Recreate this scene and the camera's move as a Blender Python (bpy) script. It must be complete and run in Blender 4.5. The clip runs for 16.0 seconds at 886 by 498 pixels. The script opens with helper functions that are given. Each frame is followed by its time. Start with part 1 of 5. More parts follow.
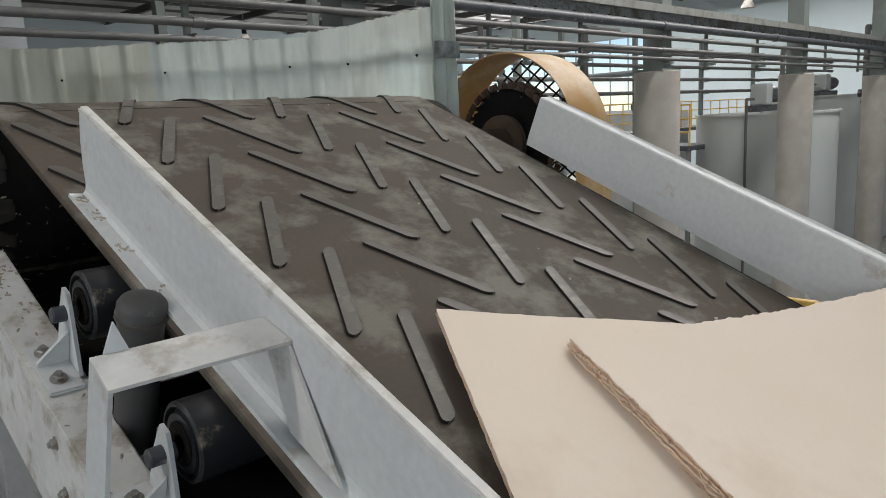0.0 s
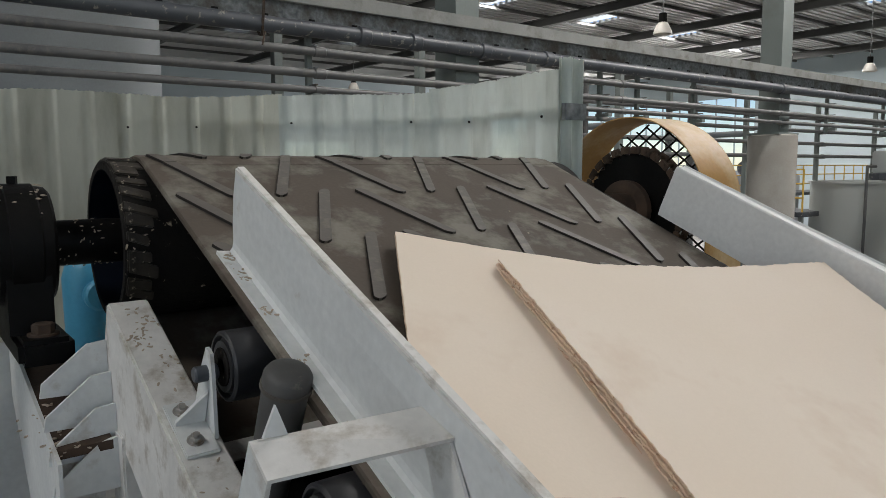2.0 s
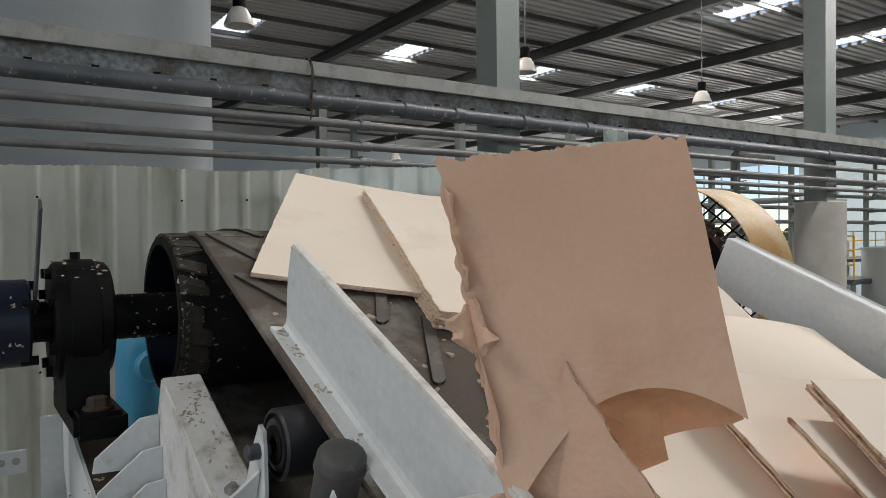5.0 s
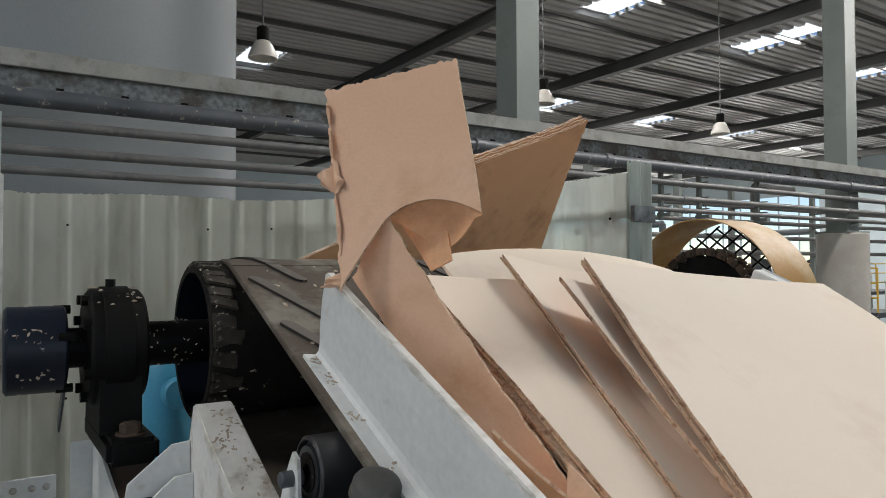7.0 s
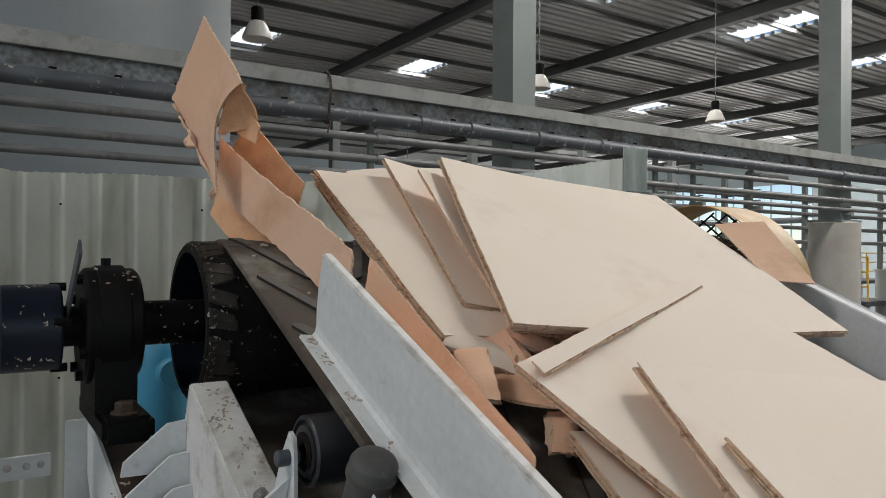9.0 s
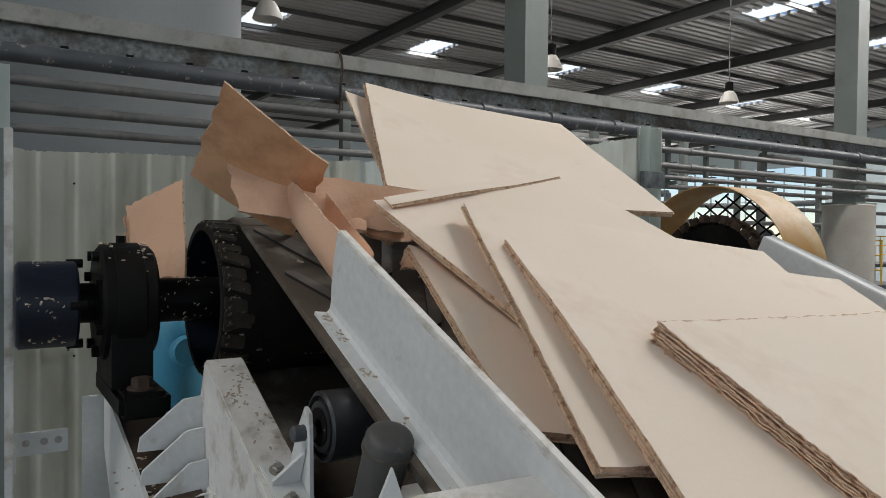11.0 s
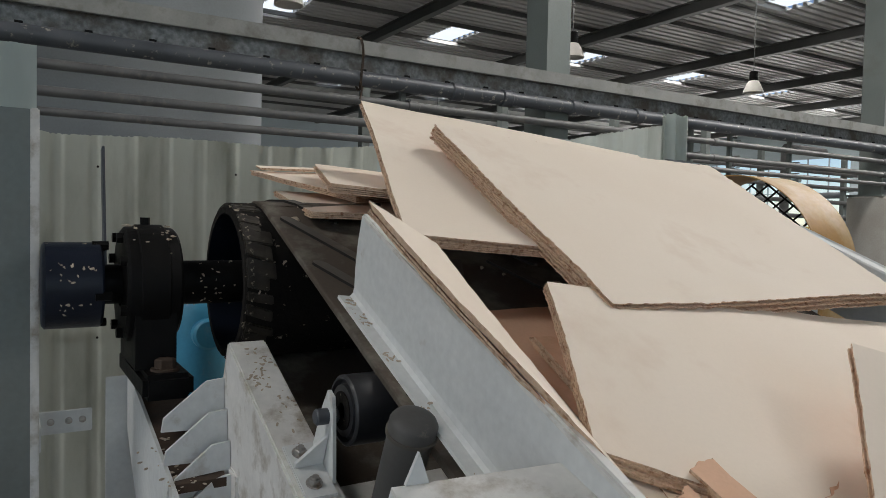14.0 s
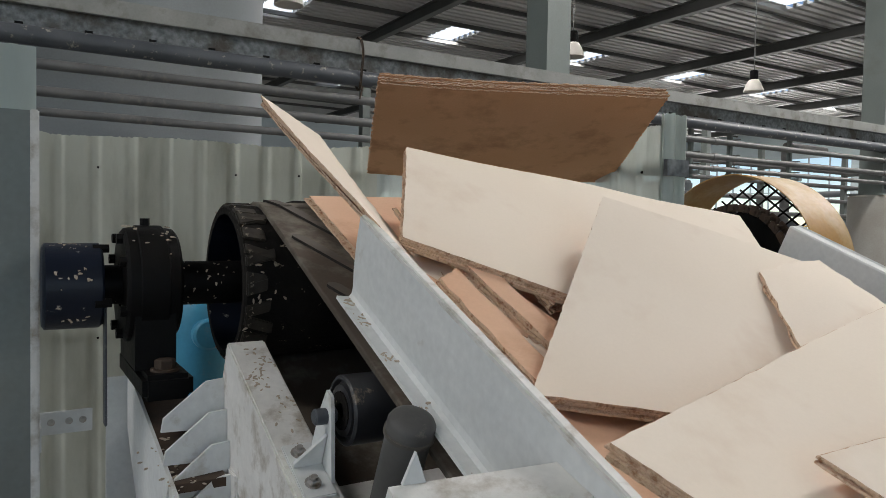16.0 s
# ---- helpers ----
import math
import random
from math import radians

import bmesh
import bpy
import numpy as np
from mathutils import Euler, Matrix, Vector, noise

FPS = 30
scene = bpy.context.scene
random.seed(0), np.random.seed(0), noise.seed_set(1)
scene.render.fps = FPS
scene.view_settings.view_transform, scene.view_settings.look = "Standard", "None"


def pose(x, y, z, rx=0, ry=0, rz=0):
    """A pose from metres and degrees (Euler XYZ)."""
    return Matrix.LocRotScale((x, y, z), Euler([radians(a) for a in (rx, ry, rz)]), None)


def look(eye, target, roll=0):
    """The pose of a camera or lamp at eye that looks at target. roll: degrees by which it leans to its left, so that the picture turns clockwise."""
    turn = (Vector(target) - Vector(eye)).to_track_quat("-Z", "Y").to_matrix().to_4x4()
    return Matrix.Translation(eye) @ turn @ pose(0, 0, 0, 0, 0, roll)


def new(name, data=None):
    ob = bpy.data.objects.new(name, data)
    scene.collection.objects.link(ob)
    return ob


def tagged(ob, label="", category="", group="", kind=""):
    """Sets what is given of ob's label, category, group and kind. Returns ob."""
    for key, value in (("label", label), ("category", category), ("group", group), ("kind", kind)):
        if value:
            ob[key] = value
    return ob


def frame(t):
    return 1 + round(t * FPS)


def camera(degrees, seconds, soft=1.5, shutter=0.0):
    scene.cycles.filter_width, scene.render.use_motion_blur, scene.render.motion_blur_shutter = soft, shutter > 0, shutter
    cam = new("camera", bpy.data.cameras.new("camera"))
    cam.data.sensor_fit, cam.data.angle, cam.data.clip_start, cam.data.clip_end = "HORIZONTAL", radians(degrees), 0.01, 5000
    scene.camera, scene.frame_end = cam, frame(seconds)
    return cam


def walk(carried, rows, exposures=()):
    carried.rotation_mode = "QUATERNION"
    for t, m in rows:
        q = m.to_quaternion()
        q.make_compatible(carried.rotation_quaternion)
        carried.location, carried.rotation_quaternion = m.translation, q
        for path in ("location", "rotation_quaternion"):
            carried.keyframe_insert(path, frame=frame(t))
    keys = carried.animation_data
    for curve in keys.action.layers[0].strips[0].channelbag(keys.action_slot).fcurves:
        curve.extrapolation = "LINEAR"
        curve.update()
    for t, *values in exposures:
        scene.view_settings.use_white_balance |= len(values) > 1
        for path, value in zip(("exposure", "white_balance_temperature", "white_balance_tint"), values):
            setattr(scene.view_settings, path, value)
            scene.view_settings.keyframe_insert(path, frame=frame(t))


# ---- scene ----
cam = camera(63.37, 16.0, soft=0.85)
PATH = [
    (0, pose(0.000, 0.000, 3.000, 79.63, 2.85, -44.96)),
    (0.5, pose(-0.006, 0.040, 3.013, 80.78, 2.35, -43.53)),
    (1, pose(-0.027, 0.070, 3.026, 82.49, 1.41, -40.85)),
    (1.5, pose(-0.027, 0.105, 3.032, 82.81, 0.91, -39.19)),
    (2, pose(-0.033, 0.130, 3.047, 83.72, 0.32, -37.44)),
    (2.5, pose(-0.034, 0.146, 3.048, 84.52, 0.01, -36.24)),
    (3, pose(-0.042, 0.152, 3.055, 85.25, -0.28, -35.86)),
    (3.5, pose(-0.042, 0.146, 3.058, 85.97, 0.35, -35.33)),
    (4, pose(-0.043, 0.147, 3.060, 86.87, 0.26, -35.04)),
    (6.5, pose(-0.077, 0.145, 3.069, 91.41, 0.70, -33.08)),
    (7, pose(-0.087, 0.149, 3.065, 91.48, 0.20, -32.96)),
    (7.5, pose(-0.094, 0.147, 3.064, 90.91, -0.10, -33.24)),
    (8, pose(-0.099, 0.147, 3.064, 90.71, -0.12, -33.46)),
    (8.5, pose(-0.098, 0.154, 3.063, 90.52, -0.27, -33.39)),
    (9, pose(-0.095, 0.153, 3.060, 90.25, -0.43, -33.52)),
    (11.5, pose(-0.103, 0.166, 3.049, 88.65, -0.62, -32.35)),
    (12, pose(-0.105, 0.170, 3.048, 88.56, -0.70, -31.98)),
    (12.5, pose(-0.106, 0.175, 3.044, 88.24, -0.92, -31.76)),
    (13, pose(-0.106, 0.179, 3.043, 88.06, -0.92, -31.55)),
    (13.5, pose(-0.107, 0.175, 3.043, 87.98, -0.96, -31.40)),
    (14, pose(-0.106, 0.181, 3.042, 87.89, -1.27, -31.31)),
    (14.5, pose(-0.104, 0.179, 3.044, 87.97, -1.06, -31.56)),
    (15, pose(-0.104, 0.175, 3.044, 87.80, -0.78, -31.38)),
    (15.5, pose(-0.105, 0.176, 3.044, 87.71, -1.13, -31.38)),
    (16, pose(-0.104, 0.174, 3.044, 87.85, -1.16, -31.25))
]
EXPOSURES = [(0, -0.22), (1.5, -0.36), (2.5, -0.44), (4, -0.33), (6.5, -0.2), (8, -0.26), (9, -0.3), (12, -0.44), (14, -0.46), (15, -0.32), (16, -0.26)]
walk(cam, PATH, EXPOSURES)

# ---- world and light: overcast daylight through roof lights and open sides, with added fill lamps ----
world = bpy.data.worlds.new("sky_world")
scene.world = world
world.use_nodes = True
wn = world.node_tree.nodes
sky = wn.new("ShaderNodeTexSky")
sky.sky_type = "NISHITA"
sky.sun_disc = False
sky.dust_density = 0.1
sky.air_density = 0.8
sky.sun_elevation = radians(50)
sky.sun_rotation = radians(200)
world.node_tree.links.new(sky.outputs[0], wn["Background"].inputs[0])
wn["Background"].inputs[1].default_value = 0.15

sun = new("sun", bpy.data.lights.new("sun", "SUN"))
sun.data.energy = 5.0
sun.data.angle = radians(10)
sun.data.color = (1.0, 0.97, 0.92)
sun.matrix_world = look((-10, -20, 40), (0, 5, 0))


ROOF_Z, GROUND_Z = 9.8, -1.6


def sky_panel(x, y, z, w, d, watts, target):
    """An area lamp for daylight, in an opening; some are added under the closed deck."""
    lamp = new("daylight_lamp", bpy.data.lights.new("daylight_lamp", "AREA"))
    lamp.data.shape = "RECTANGLE"
    lamp.data.size, lamp.data.size_y = w, d
    lamp.data.energy = watts
    lamp.data.color = (1.0, 0.972, 0.945)
    lamp.matrix_world = look((x, y, z), target)
    return lamp


# roof lights beyond the pipes; the farthest are boosted to brighten the end wall
for x in (7.4, 13.7, 19.85, 26.05, 32.25, 38.45):
    sky_panel(x, 12.55, ROOF_Z - 0.03, 1.15, 2.7, 240 if x < 35 else 1100, (x, 12.55, 0))
for x in (13.7, 19.85, 26.05, 32.25, 38.45):
    sky_panel(x, 22.5, ROOF_Z - 0.03, 1.15, 2.7, 240 if x < 35 else 1100, (x, 22.5, 0))
# area lamps added under the closed deck for unseen roof lights beside the conveyor
for x, watts in ((7.4, 560), (13.7, 760), (19.85, 720)):
    sky_panel(x, 2.6, ROOF_Z - 0.2, 1.15, 2.7, watts, (x * 0.75, 2.0, 0))
sky_panel(7.4, -7.2, ROOF_Z - 0.2, 1.15, 2.7, 360, (5.0, -5.0, 0))
sky_panel(-4.9, 2.6, ROOF_Z - 0.2, 1.15, 2.7, 360, (-2.0, 2.0, 0))
# open sides of the hall: south and west are added fill from out of view
sky_panel(0.0, -13.5, 6.5, 16.0, 4.0, 110, (1.5, 3.0, 2.8))
sky_panel(-13.4, -3.0, 5.6, 14.0, 4.6, 330, (1.5, 1.5, 2.8))
sky_panel(45.2, 34.5, 4.4, 17.2, 6.6, 2600, (20.0, 34.5, 4.4))

# ---- materials ----


def mat(name, c1, c2, rough=0.6, metal=0.0, scale=6.0, bump=0.15, dirt=None, dirt_scale=3.0, dirt_at=0.6, dirt_soft=0.12,
        fine=60.0, stretch=(1, 1, 1), coord="Object", spec=0.5, speckle=0.22):
    """Base colour varied at two scales, with stains of their own shape and fine relief."""
    m = bpy.data.materials.new(name)
    m.use_nodes = True
    nt, L = m.node_tree, m.node_tree.links.new
    b = nt.nodes["Principled BSDF"]
    tc = nt.nodes.new("ShaderNodeTexCoord")
    mp = nt.nodes.new("ShaderNodeMapping")
    mp.inputs["Scale"].default_value = stretch
    L(tc.outputs[coord], mp.inputs[0])
    big = nt.nodes.new("ShaderNodeTexNoise")
    big.inputs["Scale"].default_value = scale
    big.inputs["Detail"].default_value = 5
    small = nt.nodes.new("ShaderNodeTexNoise")
    small.inputs["Scale"].default_value = fine
    small.inputs["Detail"].default_value = 4
    L(mp.outputs[0], big.inputs[0])
    L(mp.outputs[0], small.inputs[0])
    ramp = nt.nodes.new("ShaderNodeMapRange")
    ramp.inputs[1].default_value, ramp.inputs[2].default_value = 0.3, 0.7
    L(big.outputs[0], ramp.inputs[0])
    mix = nt.nodes.new("ShaderNodeMix")
    mix.data_type = "RGBA"
    mix.inputs[6].default_value, mix.inputs[7].default_value = (*c1, 1), (*c2, 1)
    L(ramp.outputs[0], mix.inputs[0])
    out = mix.outputs[2]
    if dirt:
        d = nt.nodes.new("ShaderNodeTexNoise")
        d.inputs["Scale"].default_value = dirt_scale
        d.inputs["Detail"].default_value = 8
        d.inputs["Roughness"].default_value = 0.65
        L(mp.outputs[0], d.inputs[0])
        dr = nt.nodes.new("ShaderNodeMapRange")
        dr.inputs[1].default_value, dr.inputs[2].default_value = dirt_at - dirt_soft, dirt_at + dirt_soft
        L(d.outputs[0], dr.inputs[0])
        dm = nt.nodes.new("ShaderNodeMix")
        dm.data_type = "RGBA"
        dm.inputs[7].default_value = (*dirt, 1)
        L(dr.outputs[0], dm.inputs[0])
        L(out, dm.inputs[6])
        out = dm.outputs[2]
    grain = nt.nodes.new("ShaderNodeMix")
    grain.data_type, grain.blend_type = "RGBA", "MULTIPLY"
    grain.inputs[0].default_value = speckle
    L(out, grain.inputs[6])
    L(small.outputs[0], grain.inputs[7])
    bright = nt.nodes.new("ShaderNodeHueSaturation")
    bright.inputs["Value"].default_value = 1.0 + 0.45 * speckle
    L(grain.outputs[2], bright.inputs["Color"])
    L(bright.outputs[0], b.inputs["Base Color"])
    rr = nt.nodes.new("ShaderNodeMapRange")
    rr.inputs[3].default_value, rr.inputs[4].default_value = max(rough - 0.12, 0.05), min(rough + 0.12, 1)
    L(big.outputs[0], rr.inputs[0])
    L(rr.outputs[0], b.inputs["Roughness"])
    b.inputs["Metallic"].default_value = metal
    b.inputs["Specular IOR Level"].default_value = spec
    bp = nt.nodes.new("ShaderNodeBump")
    bp.inputs["Strength"].default_value = bump
    bp.inputs["Distance"].default_value = 0.004
    L(small.outputs[0], bp.inputs["Height"])
    L(bp.outputs[0], b.inputs["Normal"])
    return m


PAINT = mat("grey_white_paint", (0.66, 0.675, 0.665), (0.73, 0.74, 0.725), 0.6, 0, 5, 0.08, (0.42, 0.36, 0.29), 6, 0.68, 0.07, spec=0.3)
PAINT_DIRTY = mat("dusty_grey_paint", (0.66, 0.645, 0.61), (0.78, 0.765, 0.73), 0.65, 0, 9, 0.25, (0.36, 0.31, 0.24), 11, 0.6, 0.09)
RUBBER = mat("worn_belt_rubber", (0.08, 0.066, 0.053), (0.108, 0.088, 0.07), 0.78, 0, 3.2, 0.12, (0.2, 0.186, 0.155), 4.6, 0.56, 0.07, 90, coord="UV", spec=0.25)
# near-black flanks paint the shadow outline of the cleats into their colour
CLEAT_SIDE_SHADE = mat("cleat_flank_shade", (0.018, 0.016, 0.014), (0.03, 0.027, 0.024), 0.7, 0, 8, 0.2, spec=0.2)
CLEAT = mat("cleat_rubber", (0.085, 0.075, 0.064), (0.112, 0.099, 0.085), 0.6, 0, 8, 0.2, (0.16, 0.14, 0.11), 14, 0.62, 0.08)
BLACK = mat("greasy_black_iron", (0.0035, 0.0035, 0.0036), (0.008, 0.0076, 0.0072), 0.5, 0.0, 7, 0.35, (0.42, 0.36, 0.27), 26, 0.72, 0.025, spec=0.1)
LAGGING = mat("drum_lagging", (0.009, 0.008, 0.008), (0.02, 0.018, 0.016), 0.75, 0, 6, 0.8, (0.42, 0.36, 0.27), 34, 0.66, 0.03, spec=0.1)
BLUEBLACK = mat("blue_black_paint", (0.005, 0.008, 0.016), (0.01, 0.014, 0.025), 0.35, 0, 6, 0.25, (0.45, 0.43, 0.38), 17, 0.69, 0.03, spec=0.25)
STEEL = mat("worn_bolt_steel", (0.35, 0.34, 0.32), (0.5, 0.48, 0.45), 0.45, 0.7, 20, 0.2, (0.25, 0.17, 0.1), 30, 0.6, 0.1)
ROLLER = mat("roller_steel_dark", (0.022, 0.023, 0.027), (0.045, 0.045, 0.048), 0.4, 0.2, 5, 0.15, (0.3, 0.24, 0.17), 13, 0.66, 0.04)
RUST = mat("rusty_hub", (0.036, 0.024, 0.016), (0.08, 0.05, 0.033), 0.8, 0.1, 14, 0.5)
BLUE = mat("light_blue_motor", (0.05, 0.28, 0.45), (0.07, 0.33, 0.5), 0.45, 0, 4, 0.1, (0.2, 0.3, 0.33), 8, 0.66, 0.08)
YELLOW = mat("ochre_guard_paint", (0.46, 0.24, 0.06), (0.52, 0.3, 0.09), 0.5, 0, 5, 0.1, (0.68, 0.52, 0.31), 3, 0.56, 0.12)
RAIL_YELLOW = mat("yellow_rail_paint", (0.62, 0.38, 0.05), (0.7, 0.46, 0.08), 0.45, 0, 5, 0.05)
CONCRETE = mat("column_concrete", (0.34, 0.32, 0.285), (0.42, 0.4, 0.36), 0.85, 0, 2.2, 0.4, (0.34, 0.31, 0.27), 1.5, 0.58, 0.12)
STEEL_GREEN = mat("green_grey_column_paint", (0.165, 0.19, 0.182), (0.21, 0.235, 0.222), 0.5, 0, 1.5, 0.1, (0.17, 0.18, 0.165), 2.0, 0.6, 0.1)
PIPE = mat("grey_blue_pipe_paint", (0.05, 0.056, 0.066), (0.085, 0.092, 0.104), 0.45, 0, 3, 0.1, (0.34, 0.32, 0.28), 16, 0.63, 0.04)
PIPE_LIGHT = mat("dusty_pipe_paint", (0.09, 0.09, 0.092), (0.145, 0.144, 0.141), 0.45, 0.1, 3, 0.1, (0.16, 0.15, 0.14), 9, 0.6, 0.06)
GALV = mat("galvanised_tray", (0.12, 0.13, 0.138), (0.34, 0.355, 0.36), 0.5, 0.3, 24, 0.1, (0.1, 0.085, 0.07), 3.2, 0.54, 0.08, speckle=0.4)
SILO = mat("silo_paint", (0.15, 0.168, 0.182), (0.172, 0.192, 0.206), 0.5, 0, 0.7, 0.05, (0.16, 0.175, 0.18), 1.3, 0.62, 0.1)
TANK = mat("white_tank_paint", (0.45, 0.475, 0.46), (0.52, 0.54, 0.52), 0.5, 0, 0.8, 0.05, (0.5, 0.5, 0.45), 1.0, 0.64, 0.08)
ROOF = mat("roof_deck", (0.54, 0.535, 0.52), (0.62, 0.61, 0.59), 0.6, 0.1, 0.6, 0.1)
RAFTER = mat("rafter_paint", (0.095, 0.095, 0.09), (0.13, 0.13, 0.122), 0.6, 0, 1, 0.1)
GROUND = mat("hall_concrete", (0.22, 0.215, 0.2), (0.3, 0.29, 0.27), 0.75, 0, 0.8, 0.2, (0.15, 0.14, 0.13), 0.5, 0.58, 0.1, 12)
WALL = mat("hall_wall_sheet", (0.5, 0.58, 0.62), (0.57, 0.65, 0.69), 0.6, 0, 0.4, 0.05)
RAIL = mat("dusty_tray_rail", (0.2, 0.205, 0.195), (0.27, 0.27, 0.255), 0.6, 0, 4, 0.2, (0.14, 0.13, 0.115), 6, 0.6, 0.1)
WHITE = mat("lamp_white", (0.75, 0.7, 0.64), (0.8, 0.76, 0.7), 0.4, 0, 3, 0.02)
MACHINE = mat("machine_grey", (0.4, 0.42, 0.42), (0.5, 0.51, 0.5), 0.5, 0, 1.4, 0.1)


def sheet_plastic(name, c1, c2, dirt, clearness):
    """Weathered translucent corrugated sheet, streaked downwards."""
    m = mat(name, c1, c2, 0.4, 0, 4.0, 0.1, dirt, 5.0, 0.55, 0.1, 40, (1, 1, 0.3))
    nt = m.node_tree
    b = nt.nodes["Principled BSDF"]
    tr = nt.nodes.new("ShaderNodeBsdfTranslucent")
    tr.inputs[0].default_value = (0.62, 0.66, 0.6, 1)
    mx = nt.nodes.new("ShaderNodeMixShader")
    mx.inputs[0].default_value = 0.35
    nt.links.new(b.outputs[0], mx.inputs[1])
    nt.links.new(tr.outputs[0], mx.inputs[2])
    # a little of what lies behind shows through
    clear = nt.nodes.new("ShaderNodeBsdfTransparent")
    clear.inputs[0].default_value = (0.8, 0.85, 0.8, 1)
    see = nt.nodes.new("ShaderNodeMixShader")
    see.inputs[0].default_value = clearness
    nt.links.new(mx.outputs[0], see.inputs[1])
    nt.links.new(clear.outputs[0], see.inputs[2])
    nt.links.new(see.outputs[0], nt.nodes["Material Output"].inputs[0])
    return m


FRP = sheet_plastic("weathered_translucent_sheet", (0.39, 0.39, 0.325), (0.52, 0.52, 0.44), (0.22, 0.21, 0.155), 0.0)
FRP_PALE = sheet_plastic("pale_translucent_sheet", (0.48, 0.54, 0.53), (0.7, 0.76, 0.74), (0.3, 0.33, 0.32), 0.14)
CREAM = mat("cream_board_face", (0.80, 0.685, 0.56), (0.84, 0.74, 0.63), 0.75, 0, 1.6, 0.06, (0.7, 0.56, 0.44), 2.2, 0.66, 0.1, 140, spec=0.25, speckle=0.05)
KRAFT = mat("brown_kraft_face", (0.71, 0.44, 0.295), (0.77, 0.52, 0.37), 0.85, 0, 2.5, 0.2, (0.58, 0.33, 0.2), 4, 0.64, 0.12, 120, spec=0.2, speckle=0.1)
KRAFT_INNER = mat("orange_brown_inner_face", (0.7, 0.385, 0.21), (0.76, 0.45, 0.265), 0.9, 0, 2.5, 0.2, (0.42, 0.21, 0.11), 4, 0.62, 0.12, 120, spec=0.15, speckle=0.1)
KRAFT_EDGE = mat("torn_board_edge", (0.6, 0.41, 0.28), (0.82, 0.65, 0.5), 0.95, 0, 60, 0.9, (0.36, 0.2, 0.12), 60, 0.56, 0.08, 240, spec=0.1)
KRAFT_EDGE_PALE = mat("pale_torn_board_edge", (0.74, 0.55, 0.4), (0.9, 0.76, 0.62), 0.95, 0, 60, 0.9, (0.48, 0.29, 0.18), 60, 0.6, 0.06, 240, spec=0.1)
FLAKE = mat("pulp_flake", (0.36, 0.3, 0.23), (0.54, 0.46, 0.36), 0.9, 0, 20, 0.2)

# ---- mesh helpers ----


def empty(name, m=None):
    ob = new(name)
    ob.empty_display_size = 0.1
    if m is not None:
        ob.matrix_world = m
    return ob


def mesh_of(bm, name, material, smooth=False):
    bmesh.ops.recalc_face_normals(bm, faces=bm.faces)
    me = bpy.data.meshes.new(name)
    bm.to_mesh(me)
    bm.free()
    for q in (material if isinstance(material, (list, tuple)) else [material]):
        me.materials.append(q)
    if smooth:
        me.shade_smooth()
        me.set_sharp_from_angle(angle=radians(38))
    return me


def part(name, bm, material, parent=None, label="", smooth=False):
    ob = new(name, mesh_of(bm, name, material, smooth))
    if parent is not None:
        ob.parent = parent
    if label:
        ob["label"] = label
    return ob


def box(bm, lo, hi, bevel=0.0, m=None):
    r = bmesh.ops.create_cube(bm, size=1.0)
    vs = r["verts"]
    for q in vs:
        q.co = Vector([(lo[i] + hi[i]) / 2 + q.co[i] * (hi[i] - lo[i]) for i in range(3)])
    if bevel:
        es = list({e for q in vs for e in q.link_edges})
        vs = list({q for f in bmesh.ops.bevel(bm, geom=es, offset=bevel, segments=2, affect="EDGES")["faces"] for q in f.verts} | {q for q in vs if q.is_valid})
    if m is not None:
        bmesh.ops.transform(bm, matrix=m, verts=vs)
    return bm


def lathe(bm, profile, axis_from, axis_to, n=32):
    """Turn (along, radius) rows round the line axis_from -> axis_to, along in metres from axis_from."""
    a, b = Vector(axis_from), Vector(axis_to)
    w = (b - a).normalized()
    q = w.to_track_quat("Z", "Y").to_matrix()
    rings = []
    for s, r in profile:
        c = a + w * s
        if r < 1e-6:
            rings.append([bm.verts.new(c)])
        else:
            rings.append([bm.verts.new(c + q @ Vector((r * math.cos(2 * math.pi * k / n), r * math.sin(2 * math.pi * k / n), 0))) for k in range(n)])
    for r0, r1 in zip(rings, rings[1:]):
        for k in range(n):
            l = (k + 1) % n
            if len(r0) == 1 and len(r1) == 1:
                continue
            if len(r0) == 1:
                bm.faces.new((r0[0], r1[k], r1[l]))
            elif len(r1) == 1:
                bm.faces.new((r0[k], r0[l], r1[0]))
            else:
                bm.faces.new((r0[k], r0[l], r1[l], r1[k]))
    return bm


def rod(bm, a, b, r, n=20, chamfer=0.0):
    l = (Vector(b) - Vector(a)).length
    c = chamfer
    prof = [(0, 0), (0, r - c), (c, r), (l - c, r), (l, r - c), (l, 0)] if c else [(0, 0), (0, r), (l, r), (l, 0)]
    return lathe(bm, prof, a, b, n)


def prism(bm, pts, d):
    """Extrude the flat outline pts (3D points) by the vector d."""
    d = Vector(d)
    lo = [bm.verts.new(Vector(q)) for q in pts]
    hi = [bm.verts.new(Vector(q) + d) for q in pts]
    bm.faces.new(lo)
    bm.faces.new(hi[::-1])
    for i in range(len(pts)):
        j = (i + 1) % len(pts)
        bm.faces.new((lo[i], lo[j], hi[j], hi[i]))
    return bm


